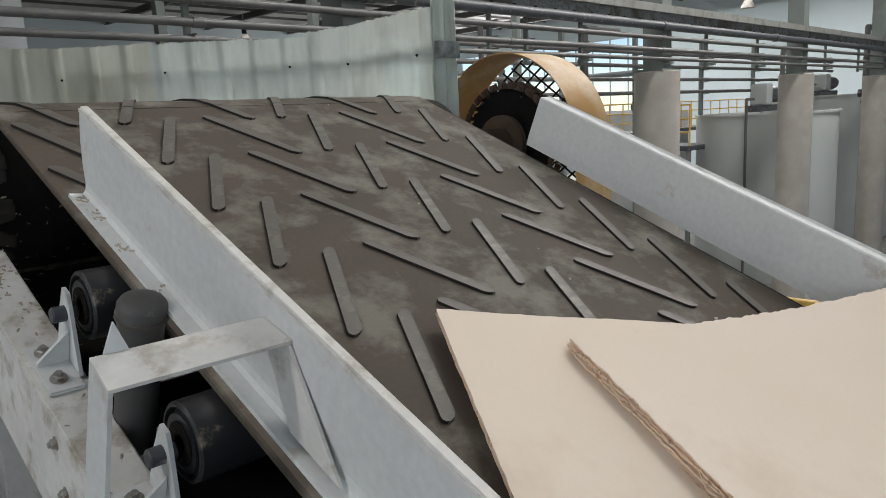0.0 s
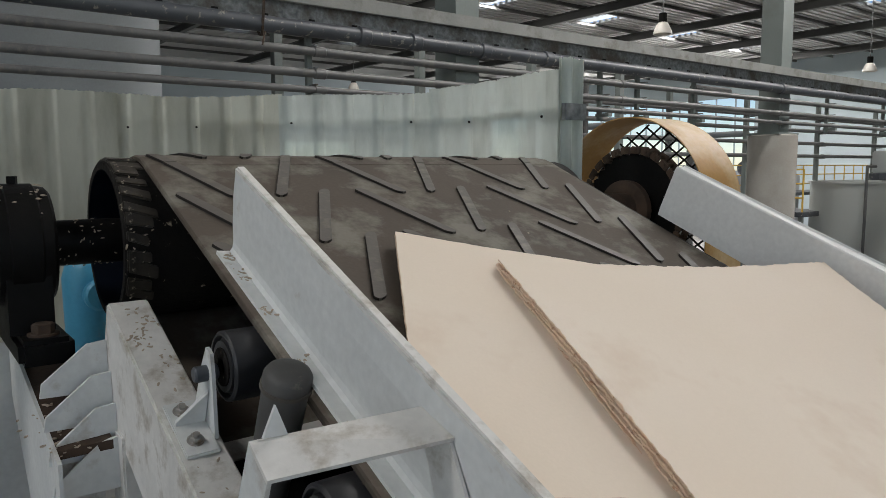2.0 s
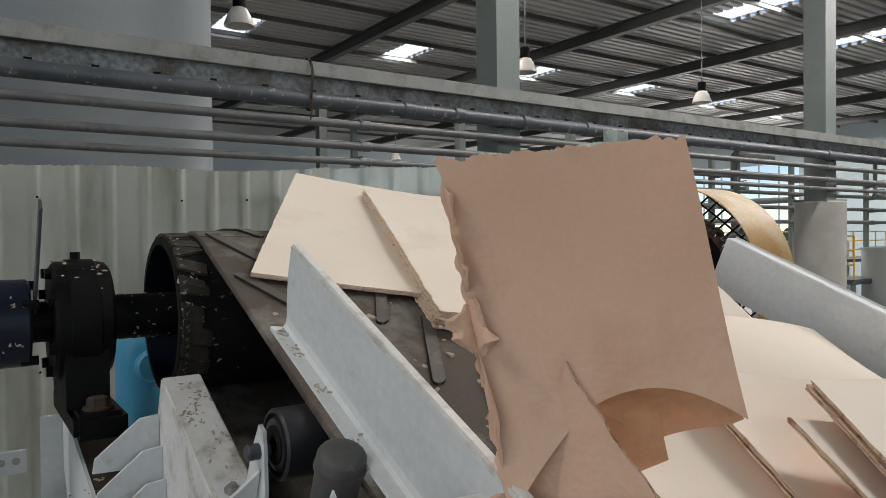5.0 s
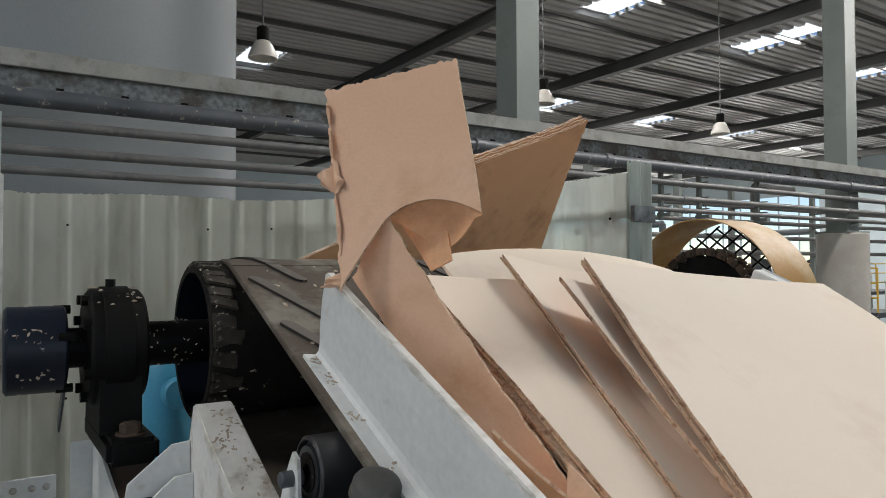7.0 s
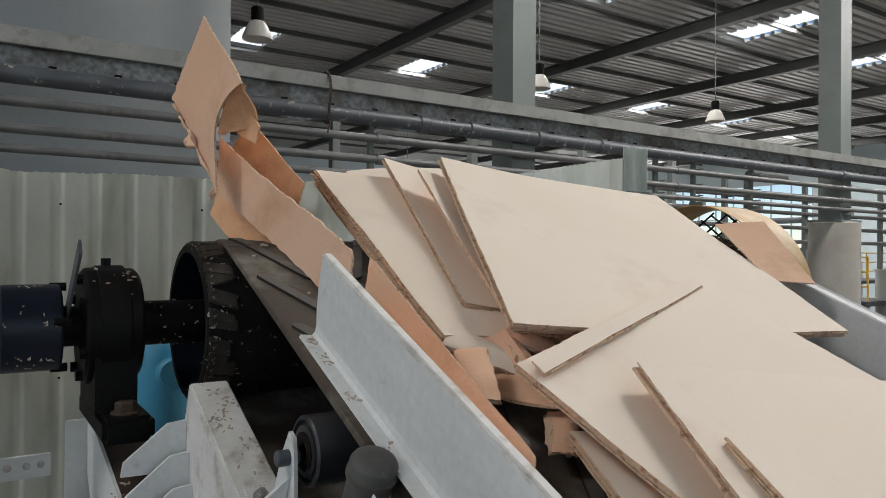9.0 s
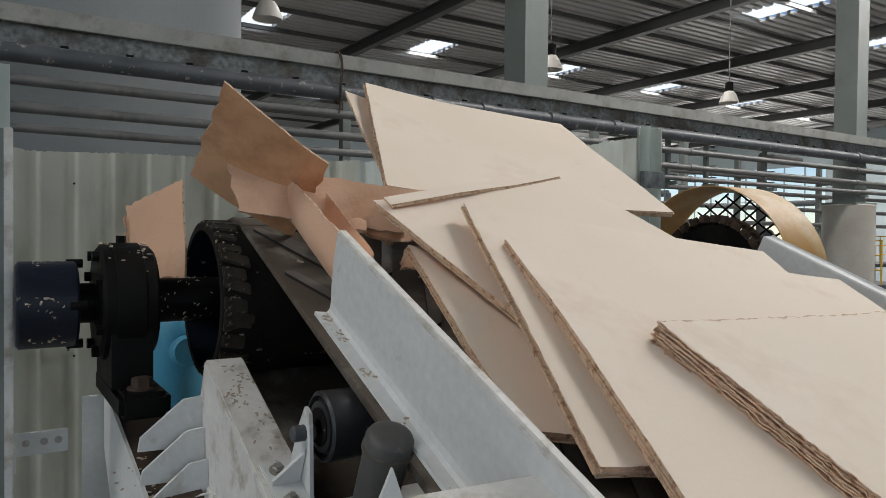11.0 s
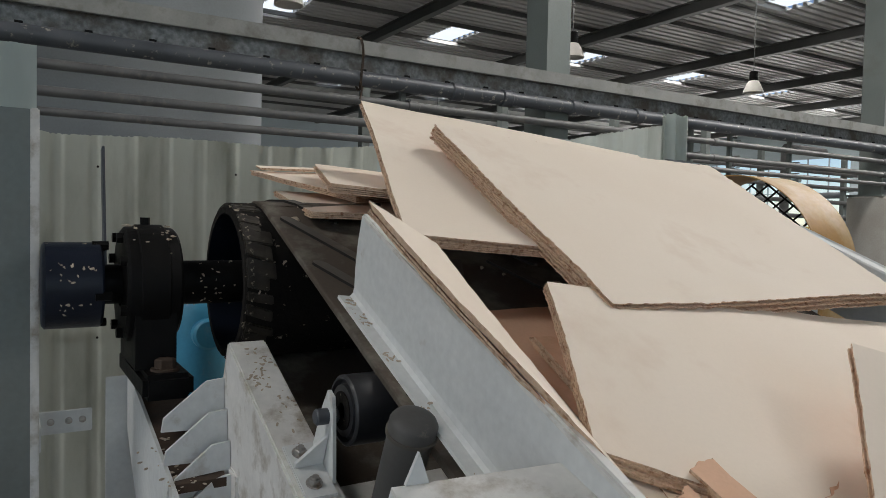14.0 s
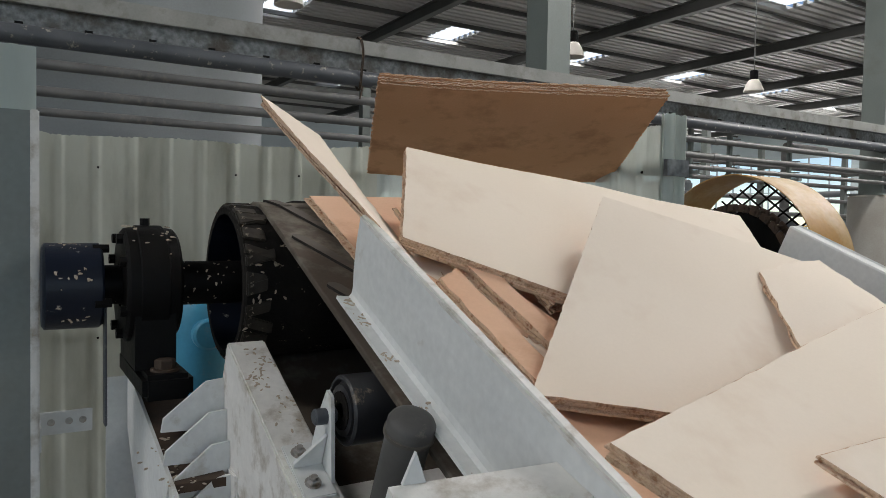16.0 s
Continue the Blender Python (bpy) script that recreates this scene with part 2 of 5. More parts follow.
def bolt_mesh(r=0.012, h=0.01):
    """Hexagon nut on a washer with a thread end; along z."""
    bm = bmesh.new()
    lathe(bm, [(0, 0), (0, r * 1.35), (0.0025, r * 1.35), (0.0025, 0)], (0, 0, 0), (0, 0, 1), 20)
    lathe(bm, [(0.0025, 0), (0.0025, r), (h, r), (h + 0.0015, r * 0.85), (h + 0.0015, 0)], (0, 0, 0), (0, 0, 1), 6)
    lathe(bm, [(h, 0), (h, r * 0.55), (h + 0.007, r * 0.55), (h + 0.008, 0)], (0, 0, 0), (0, 0, 1), 12)
    return mesh_of(bm, "bolt", STEEL)


BOLT = bolt_mesh()


def bolt(parent, m, scale=1.0):
    ob = new("bolt", BOLT)
    ob.parent = parent
    ob.matrix_basis = m @ Matrix.Scale(scale, 4)
    return ob


# ---- belt frame: u across, v up the slope, h off the belt's face ----
SLOPE = radians(23.526)
BELT = Matrix.Translation((0, 1.783, 2.945)) @ Matrix.Rotation(SLOPE, 4, "X")
U0, U1 = 0.484, 1.984
V_DRUM, R_BELT = 0.317, 0.222
SPEED = 0.331
AXIS_Y, AXIS_Z = 2.162, 2.868


def on_belt(v, h=0.0):
    """The pose, in the belt frame, of a thing at the length v along the belt, round the head drum too."""
    if v <= V_DRUM:
        return Matrix.Translation((0, v, h))
    a = (v - V_DRUM) / R_BELT
    if a <= math.pi:
        return Matrix.Translation((0, V_DRUM, -R_BELT)) @ Matrix.Rotation(-a, 4, "X") @ Matrix.Translation((0, 0, R_BELT + h))
    return Matrix.Translation((0, V_DRUM - (a - math.pi) * R_BELT, -2 * R_BELT - h)) @ Matrix.Rotation(-math.pi, 4, "X")


# ---- ground and hall ----
bm = bmesh.new()
bmesh.ops.create_grid(bm, x_segments=2, y_segments=2, size=1500, matrix=Matrix.Translation((0, 0, GROUND_Z)))
tagged(part("ground", bm, GROUND), "grey worn concrete floor of the hall", "floor", kind="structure")
RAFTERS = [-7.75, -1.55, 4.65, 10.9, 17.1, 23.3, 29.5, 35.7, 41.9]
LIT_BANDS = [(11.2, 13.9), (21.1, 23.9), (32.0, 34.3)]


def roof():
    """Deck in trapezoid ribs along x with roof-light openings between the rafters, one mesh."""
    bm = bmesh.new()
    bands = [(-14.0, -3.0, False), (-3.0, 11.2, False), (11.2, 13.9, True), (13.9, 21.1, False), (21.1, 23.9, True), (23.9, 32.0, False), (32.0, 34.3, True), (34.3, 45.0, False)]
    for y0, y1, lit in bands:
        n = max(1, round((y1 - y0) / 0.34))
        step = (y1 - y0) / n
        spans = [(-14.0, 46.0)]
        if lit:
            cuts = [(x + 2.15, x + 3.33) for x in RAFTERS if x < 39]
            spans, x = [], -14.0
            for a, b in cuts:
                spans.append((x, a))
                x = b
            spans.append((x, 46.0))
        for a, b in spans:
            for k in range(n):
                y = y0 + k * step
                prof = [(y, 0.13), (y + step * 0.3, 0.13), (y + step * 0.36, 0.0), (y + step * 0.94, 0.0), (y + step, 0.13)]
                va = [bm.verts.new((a, yy, ROOF_Z + zz)) for yy, zz in prof]
                vb = [bm.verts.new((b, yy, ROOF_Z + zz)) for yy, zz in prof]
                for i in range(4):
                    bm.faces.new((va[i], va[i + 1], vb[i + 1], vb[i]))
    return tagged(part("ceiling", bm, ROOF), "grey ribbed metal roof deck with bright roof lights", "roof", kind="structure")


roof()
LIGHT_SHEET = bpy.data.materials.new("roof_light_sheet")
LIGHT_SHEET.use_nodes = True
_n = LIGHT_SHEET.node_tree.nodes
_t = _n.new("ShaderNodeBsdfTranslucent")
_t.inputs[0].default_value = (0.93, 0.95, 0.95, 1)
LIGHT_SHEET.node_tree.links.new(_t.outputs[0], _n["Material Output"].inputs[0])
for y0, y1 in LIT_BANDS:
    for x in RAFTERS:
        if x < 39:
            bm = bmesh.new()
            box(bm, (x + 2.1, y0 - 0.05, ROOF_Z + 0.135), (x + 3.38, y1 + 0.05, ROOF_Z + 0.139))
            tagged(part("roof_light", bm, LIGHT_SHEET), "translucent white roof light sheet", "roof light", "roof lights", "structure")
for x in RAFTERS:
    bm = bmesh.new()
    y0, y1, z0, z1 = -14.0, 45.0, ROOF_Z - 0.5, ROOF_Z - 0.14
    box(bm, (x - 0.12, y0, z0), (x + 0.12, y1, z0 + 0.03))
    box(bm, (x - 0.12, y0, z1 - 0.03), (x + 0.12, y1, z1))
    box(bm, (x - 0.012, y0, z0 + 0.03), (x + 0.012, y1, z1 - 0.03))
    tagged(part("rafter", bm, RAFTER), "dark painted steel roof rafter", "rafter", "roof rafters", "structure")
for k in range(25):
    y = -12.0 + k * 2.2
    bm = bmesh.new()
    box(bm, (-14, y - 0.04, ROOF_Z - 0.14), (46, y + 0.04, ROOF_Z - 0.005))
    tagged(part("purlin", bm, RAFTER), "dark cold-formed steel purlin", "purlin", "roof purlins", "structure")


def wall(name, a, b, z0, z1, openings, label, ribs=0.6):
    """A sheeted wall from a to b with openings (along0, along1, z0, z1) right through it."""
    a, b = Vector((*a, 0)), Vector((*b, 0))
    w = (b - a).normalized()
    n = Vector((-w.y, w.x, 0))
    length = (b - a).length
    xs = sorted({0, length, *[q for o in openings for q in o[:2]]})
    bm = bmesh.new()
    fr = Matrix.Translation(a) @ Matrix(((w.x, n.x, 0, 0), (w.y, n.y, 0, 0), (0, 0, 1, 0), (0, 0, 0, 1)))
    for x0, x1 in zip(xs, xs[1:]):
        zs = sorted([(o[2], o[3]) for o in openings if o[0] <= x0 + 1e-6 and o[1] >= x1 - 1e-6])
        z = z0
        for o0, o1 in zs + [(z1, z1)]:
            if o0 > z + 0.01:
                box(bm, (x0, 0, z), (x1, 0.2, o0), 0, fr)
            z = max(z, o1)
    for o in openings:
        n = max(1, round((o[1] - o[0]) / 1.4))
        for i in range(1, n):
            x = o[0] + (o[1] - o[0]) * i / n
            box(bm, (x - 0.04, 0.04, o[2]), (x + 0.04, 0.12, o[3]), 0, fr)
        for i in range(1, 3):
            z = o[2] + (o[3] - o[2]) * i / 3
            box(bm, (o[0], 0.05, z - 0.03), (o[1], 0.11, z + 0.03), 0, fr)
    k = 0.3
    while k < length:
        blocked = [(o[2], o[3]) for o in openings if o[0] < k + 0.05 and o[1] > k]
        z = z0
        for o0, o1 in sorted(blocked) + [(z1, z1)]:
            if o0 > z + 0.05:
                box(bm, (k, -0.05, z), (k + 0.12, 0.0, o0), 0, fr)
            z = max(z, o1)
        k += ribs
    return tagged(part(name, bm, WALL), label, "wall", kind="structure")


wall("wall_east", (45.8, -13.8), (45.8, 44.8), GROUND_Z, ROOF_Z + 0.1, [(39.6, 57, 1.0, 7.8)], "pale blue ribbed sheet wall with openings")
wall("wall_north", (45.8, 44.8), (-13.8, 44.8), GROUND_Z, ROOF_Z + 0.1, [(2, 12, 2.0, 7.4), (20, 28, 3.4, 5.0), (29, 38, 3.4, 5), (42, 56, 3.4, 4.4)], "pale blue ribbed sheet wall with bright openings")
# west and south walls are out of view, opened to hold the fill lamps
wall("wall_west", (-13.8, 44.8), (-13.8, -13.8), GROUND_Z, ROOF_Z + 0.1, [(40, 56, 3, 8)], "unseen ribbed sheet wall with an opening for a fill lamp")
wall("wall_south", (-13.8, -13.8), (45.8, -13.8), GROUND_Z, ROOF_Z + 0.1, [(2, 20, 2.5, 8.4), (24, 50, 2.5, 6)], "unseen ribbed sheet wall with wide openings, one for a fill lamp")


# ---- columns ----
def column(x, y, concrete_top, concrete=True):
    col = empty("column", pose(x, y, 0))
    if concrete:
        bm = bmesh.new()
        lathe(bm, [(GROUND_Z, 0), (GROUND_Z, 0.36), (concrete_top - 0.02, 0.36), (concrete_top, 0.34), (concrete_top, 0)], (0, 0, 0), (0, 0, 1), 40)
        part("concrete_base", bm, CONCRETE, col, "round stained concrete base", True)
    bm = bmesh.new()
    z0 = concrete_top if concrete else 0
    box(bm, (-0.15, -0.17, z0), (0.15, -0.15, ROOF_Z - 0.5))
    box(bm, (-0.15, 0.15, z0), (0.15, 0.17, ROOF_Z - 0.5))
    box(bm, (-0.15, -0.15, z0), (-0.142, 0.15, ROOF_Z - 0.5))
    box(bm, (0.142, -0.15, z0), (0.15, 0.15, ROOF_Z - 0.5))
    part("steel_shaft", bm, STEEL_GREEN, col, "grey-green painted steel shaft")
    bm = bmesh.new()
    box(bm, (-0.3, -0.26, z0), (0.3, 0.26, z0 + 0.03), 0.004)
    part("base_plate", bm, STEEL_GREEN, col)
    return tagged(col, "grey-green steel column on a round concrete base", "column", "hall columns")


for x in (4.65, 10.95, 17.1, 23.3, 29.5):
    column(x, 6.0, 3.56)
for x in (4.65, 10.95, 17.1, 23.3, 29.5):
    column(x, 24.0, 3.56)


# ---- pipe bridge along the hall ----
def pipe(y, z, r, x0, x1, material, label, collars=()):
    p = empty("pipe", pose(x0, y, z))
    bm = bmesh.new()
    rod(bm, (0, 0, 0), (x1 - x0, 0, 0), r, 24)
    part("tube", bm, material, p, "", True)
    for c in collars:
        bm = bmesh.new()
        rod(bm, (c - x0 - 0.06, 0, 0), (c - x0 + 0.06, 0, 0), r * 1.22, 24, 0.012)
        part("coupling", bm, material, p, "", True)
    return tagged(p, label, "pipe", "pipes on the pipe bridge")


pipe(5.76, 4.235, 0.066, -9, 32, PIPE, "thick dark grey-blue painted pipe with couplings", (3.39, 3.95, 4.8, 5.7, 10.7, 15.2, 20.5))
pipe(5.76, 4.055, 0.036, -9, 32, PIPE_LIGHT, "thin dusty grey pipe on the pipe bridge", (2.95, 7.0, 10.7))
pipe(5.76, 3.872, 0.036, -9, 32, PIPE_LIGHT, "thin dusty grey pipe on the pipe bridge", (2.95, 7.0, 10.7))
pipe(5.76, 3.735, 0.03, -9, 32, PIPE_LIGHT, "thin dusty grey pipe on the pipe bridge", (2.95, 7.0))

tray = empty("cable_tray", pose(0, 0, 0))
bm = bmesh.new()
box(bm, (-9, 5.72, 4.43), (32, 5.76, 4.55), 0.004)
part("rail", bm, RAIL, tray, "dusty grey upper rail")
bm = bmesh.new()
box(bm, (-9, 5.80, 4.26), (32, 5.815, 4.45))
part("web", bm, GALV, tray, "spotted galvanised side plate")
for k in range(60):
    bm = bmesh.new()
    x = -3 + k * 0.42
    box(bm, (x, 5.785, 4.30), (x + 0.05, 5.802, 4.325))
    part("slot", bm, BLACK, tray)
tagged(tray, "long galvanised cable tray with a pale top rail", "cable tray")

for x in (-4.0, -1.2, 2.9, 6.7, 7.4, 8.6, 10.9, 12.4, 14.6, 18.5, 21):
    st = empty("pipe_support", pose(x, 5.84, 0))
    bm = bmesh.new()
    box(bm, (-0.025, 0, 3.62), (0.025, 0.05, 4.44), 0.003)
    part("post", bm, STEEL_GREEN, st)
    bm = bmesh.new()
    box(bm, (-0.035, -0.14, 3.66), (0.035, 0.06, 3.70), 0.003)
    part("foot_bar", bm, STEEL_GREEN, st)
    for z in (3.77, 3.91, 4.095):
        bm = bmesh.new()
        box(bm, (-0.012, -0.12, z), (0.012, 0.0, z + 0.012))
        part("clamp", bm, GALV, st)
    tagged(st, "short grey-green upright that carries the pipes", "pipe support", "pipe supports")

bm = bmesh.new()
for dx in (0, 0.012):
    for k in range(26):
        a = 2 * math.pi * k / 26
        b = 2 * math.pi * (k + 1) / 26
        rod(bm, (2.42 + dx + 0.006 * math.sin(3 * a), 5.76 + 0.08 * math.cos(a), 4.36 + 0.22 * math.sin(a)), (2.42 + dx + 0.006 * math.sin(3 * b), 5.76 + 0.08 * math.cos(b), 4.36 + 0.22 * math.sin(b)), 0.006, 6)
rod(bm, (2.43, 5.68, 4.16), (2.4, 5.67, 4.05), 0.008, 6)
tagged(part("twine", bm, RUST), "brown twine tied round the pipe and tray", "twine")

# ---- silo behind the pipes ----
silo = empty("silo", pose(0.33, 8.6, 0))
bm = bmesh.new()
lathe(bm, [(GROUND_Z, 0), (GROUND_Z, 2.05), (9.0, 2.05), (9.4, 0.0)], (0, 0, 0), (0, 0, 1), 72)
part("shell", bm, SILO, silo, "", True)
bm = bmesh.new()
box(bm, (2.0, -0.06, 3.2), (2.1, -0.02, 5.6), 0.004)
part("flange", bm, SILO, silo)
tagged(silo, "tall pale blue-grey painted steel silo", "silo")

# ---- distant tanks, machines and railings ----


def tank(x, y, r, h, label):
    t = empty("tank", pose(x, y, 0))
    bm = bmesh.new()
    lathe(bm, [(GROUND_Z, 0), (GROUND_Z, r), (h - 0.06, r), (h - 0.06, r + 0.05), (h, r + 0.05), (h, r - 0.05), (h - 0.4, r - 0.05), (h - 0.4, 0)], (0, 0, 0), (0, 0, 1), 64)
    part("shell", bm, TANK, t, "", True)
    bm = bmesh.new()
    rod(bm, (-r - 0.1, -0.25, GROUND_Z), (-r - 0.1, -0.25, h + 0.35), 0.035, 12)
    rod(bm, (-r - 0.1, -0.25, h + 0.35), (-r + 0.35, -0.25, h + 0.35), 0.035, 12)
    part("overflow_pipe", bm, PIPE_LIGHT, t, "thin grey pipe up the side", True)
    return tagged(t, label, "tank")


tank(19.95, 7.75, 1.75, 2.72, "large round white steel tank")
tank(27.5, 8.6, 2.3, 3.1, "large round white steel tank farther off")


def railing(x, y, z, length, ang):
    r = empty("railing", pose(x, y, z, 0, 0, ang))
    for hgt in (0.35, 0.7, 1.05):
        bm = bmesh.new()
        rod(bm, (0, 0, hgt), (length, 0, hgt), 0.022, 10)
        part("rail", bm, RAIL_YELLOW, r, "", True)
    n = max(2, round(length / 0.9))
    for k in range(n + 1):
        bm = bmesh.new()
        rod(bm, (length * k / n, 0, 0), (length * k / n, 0, 1.06), 0.022, 10)
        part("post", bm, RAIL_YELLOW, r, "", True)
    return tagged(r, "yellow tube railing on a raised walkway", "railing", "hall railings")


def platform(x, y, z, w, d):
    p = empty("platform", pose(x, y, z))
    bm = bmesh.new()
    box(bm, (0, 0, -0.12), (w, d, 0), 0.01)
    part("deck", bm, PIPE, p, "dark chequer-plate deck")
    for a in (0.1, w - 0.1):
        for b in (0.1, d - 0.1):
            bm = bmesh.new()
            box(bm, (a - 0.05, b - 0.05, GROUND_Z - z), (a + 0.05, b + 0.05, -0.12))
            part("leg", bm, STEEL_GREEN, p)
    return tagged(p, "raised dark steel walkway on legs", "platform", "hall platforms")


platform(17.7, 8.75, 1.96, 1.7, 1.6)
railing(17.75, 8.8, 1.96, 1.5, 90)
railing(17.75, 10.3, 1.96, 1.6, 0)
platform(20.5, 14.0, 2.1, 14.0, 1.5)
railing(20.5, 14.0, 2.1, 14.0, 0)


def machine(x, y, s, h, label):
    m = empty("machine", pose(x, y, 0))
    bm = bmesh.new()
    box(bm, (-s, -s, GROUND_Z), (s, s, h * 0.6), 0.05)
    part("housing", bm, MACHINE, m)
    bm = bmesh.new()
    rod(bm, (-s * 0.6, 0, h * 0.6 + 0.3), (s * 0.6, 0, h * 0.6 + 0.3), 0.3, 24, 0.04)
    part("motor", bm, PIPE, m, "dark motor on top", True)
    bm = bmesh.new()
    rod(bm, (s * 0.5, s * 0.5, h * 0.6), (s * 0.5, s * 0.5, h), 0.14, 16)
    rod(bm, (s * 0.5, s * 0.5, h), (s * 0.5, s * 2.5, h), 0.14, 16)
    part("duct", bm, SILO, m, "pale bent duct", True)
    return tagged(m, label, "machine", "hall machines")


machine(17.2, 16.0, 1.0, 4.2, "grey machine with a dark motor")
machine(22.5, 19.0, 1.3, 4.8, "grey machine with a pale duct")
machine(30.0, 17.0, 1.4, 4.6, "grey machine beside the far wall")
machine(13.5, 19.5, 1.0, 4.0, "grey machine in the far bay")


def agitator(x, y, z):
    """A motor on a gear case over a tank."""
    g = empty("agitator", pose(x, y, z))
    bm = bmesh.new()
    box(bm, (-0.9, -0.12, 0.0), (0.9, 0.12, 0.16), 0.01)
    part("bridge", bm, PIPE, g)
    bm = bmesh.new()
    rod(bm, (-0.15, 0, 0.42), (0.75, 0, 0.42), 0.2, 24, 0.03)
    part("motor", bm, PIPE, g, "dark ribbed motor", True)
    bm = bmesh.new()
    box(bm, (-0.55, -0.2, 0.16), (-0.1, 0.2, 0.7), 0.03)
    part("gear_case", bm, MACHINE, g)
    bm = bmesh.new()
    rod(bm, (-0.32, 0, -1.2), (-0.32, 0, 0.16), 0.05, 12)
    part("stirrer_shaft", bm, STEEL, g, "", True)
    return tagged(g, "dark agitator motor on a gear case above the tank", "agitator", "tank agitators")


agitator(19.6, 7.6, 2.75)
agitator(27.3, 8.6, 3.1)
for k, (x, y, z0, z1, r) in enumerate(((19.0, 7.0, 0.0, 4.2, 0.06), (24.4, 6.6, 0.0, 5.0, 0.08), (24.7, 6.6, 0.0, 4.6, 0.05), (14.2, 9.6, 0.0, 4.8, 0.1), (13.4, 12.0, 0.0, 5.2, 0.07))):
    v = empty("riser_pipe", pose(x, y, z0))
    bm = bmesh.new()
    rod(bm, (0, 0, GROUND_Z), (0, 0, z1), r, 16)
    rod(bm, (0, 0, z1), (1.4, 0, z1), r, 16)
    part("tube", bm, PIPE_LIGHT, v, "", True)
    bm = bmesh.new()
    rod(bm, (0, -0.16, z1 * 0.62), (0, 0.16, z1 * 0.62), r * 1.5, 14)
    rod(bm, (0, -0.16, z1 * 0.62), (0, -0.2, z1 * 0.62), r * 2.6, 14)
    part("valve", bm, PIPE, v, "dark valve with a hand wheel", True)
    tagged(v, "grey riser pipe with a valve", "pipe", "riser pipes")
for k in range(4):
    pipe(9.2 + 0.02 * k, 3.35 + 0.32 * k, 0.045, 8.5, 30, PIPE_LIGHT, "thin grey pipe behind the columns", (12.0, 19.5))
for x in (9.5, 13.0, 16.0, 19.5, 23.0, 26.5):
    st = empty("pipe_stand", pose(x, 9.35, 0))
    bm = bmesh.new()
    box(bm, (-0.05, -0.05, GROUND_Z), (0.05, 0.05, 4.7), 0.004)
    part("post", bm, STEEL_GREEN, st)
    for z in (3.3, 3.62, 3.94, 4.26):
        bm = bmesh.new()
        box(bm, (-0.03, -0.22, z - 0.02), (0.03, -0.05, z), 0.002)
        part("bracket", bm, STEEL_GREEN, st)
    tagged(st, "grey-green steel stand carrying thin pipes", "pipe stand", "pipe stands")


# ---- hanging lamps ----
def lamp(x, y, z):
    l = empty("pendant_lamp", pose(x, y, z))
    bm = bmesh.new()
    lathe(bm, [(0.3, 0.07), (0.28, 0.12), (0.2, 0.17), (0.05, 0.23), (0.0, 0.24), (0.0, 0.225), (0.05, 0.215), (0.2, 0.155), (0.27, 0.1)], (0, 0, 0), (0, 0, 1), 32)
    part("shade", bm, WHITE, l, "pale frosted bell shade", True)
    bm = bmesh.new()
    rod(bm, (0, 0, 0.28), (0, 0, 0.52), 0.1, 20, 0.02)
    part("ballast", bm, BLACK, l, "dark ballast housing", True)
    bm = bmesh.new()
    rod(bm, (0, 0, 0.52), (0, 0, ROOF_Z - z + 0.06), 0.012, 8)
    part("cord", bm, GALV, l)
    return tagged(l, "bell-shaped high-bay lamp on a long cord", "lamp", "high-bay lamps")


for x, y in ((3.75, 11.4), (9.74, 11.44), (15.8, 11.6), (21.9, 11.6), (27.9, 11.6), (15.8, 27.0), (21.9, 27.0), (27.9, 27.0)):
    lamp(x, y, 6.45)

# ---- fence of translucent corrugated sheet round the discharge ----
FENCE = [(2.24, 2.28), (2.28, 2.65), (2.23, 3.02), (1.98, 3.43), (1.66, 3.80), (1.26, 4.05), (0.7, 4.18), (0.2, 4.26), (-0.6, 4.36), (-1.6, 4.45)]


def spline(pts, n=16):
    out = []
    for i in range(len(pts) - 1):
        p0, p1, p2, p3 = [Vector(pts[max(0, min(len(pts) - 1, i + k))]) for k in (-1, 0, 1, 2)]
        for k in range(n):
            t = k / n
            out.append(0.5 * ((2 * p1) + (p2 - p0) * t + (2 * p0 - 5 * p1 + 4 * p2 - p3) * t * t + (3 * p1 - p0 - 3 * p2 + p3) * t ** 3))
    out.append(Vector(pts[-1]))
    return out


fence_line = spline(FENCE, 24)
lengths = [0.0]
for a, b in zip(fence_line, fence_line[1:]):
    lengths.append(lengths[-1] + (b - a).length)


def fence_at(s):
    for i in range(len(lengths) - 1):
        if s <= lengths[i + 1] or i == len(lengths) - 2:
            w = (s - lengths[i]) / max(1e-6, lengths[i + 1] - lengths[i])
            p = fence_line[i].lerp(fence_line[i + 1], w)
            d = (fence_line[i + 1] - fence_line[i]).normalized()
            return p, Vector((-d.y, d.x))


def fence_top(s):
    return 3.46 - 0.004 * s + 0.008 * math.sin(5 * s) + 0.03 * min(1.0, max(0.0, (s - 3.2) / 1.0))


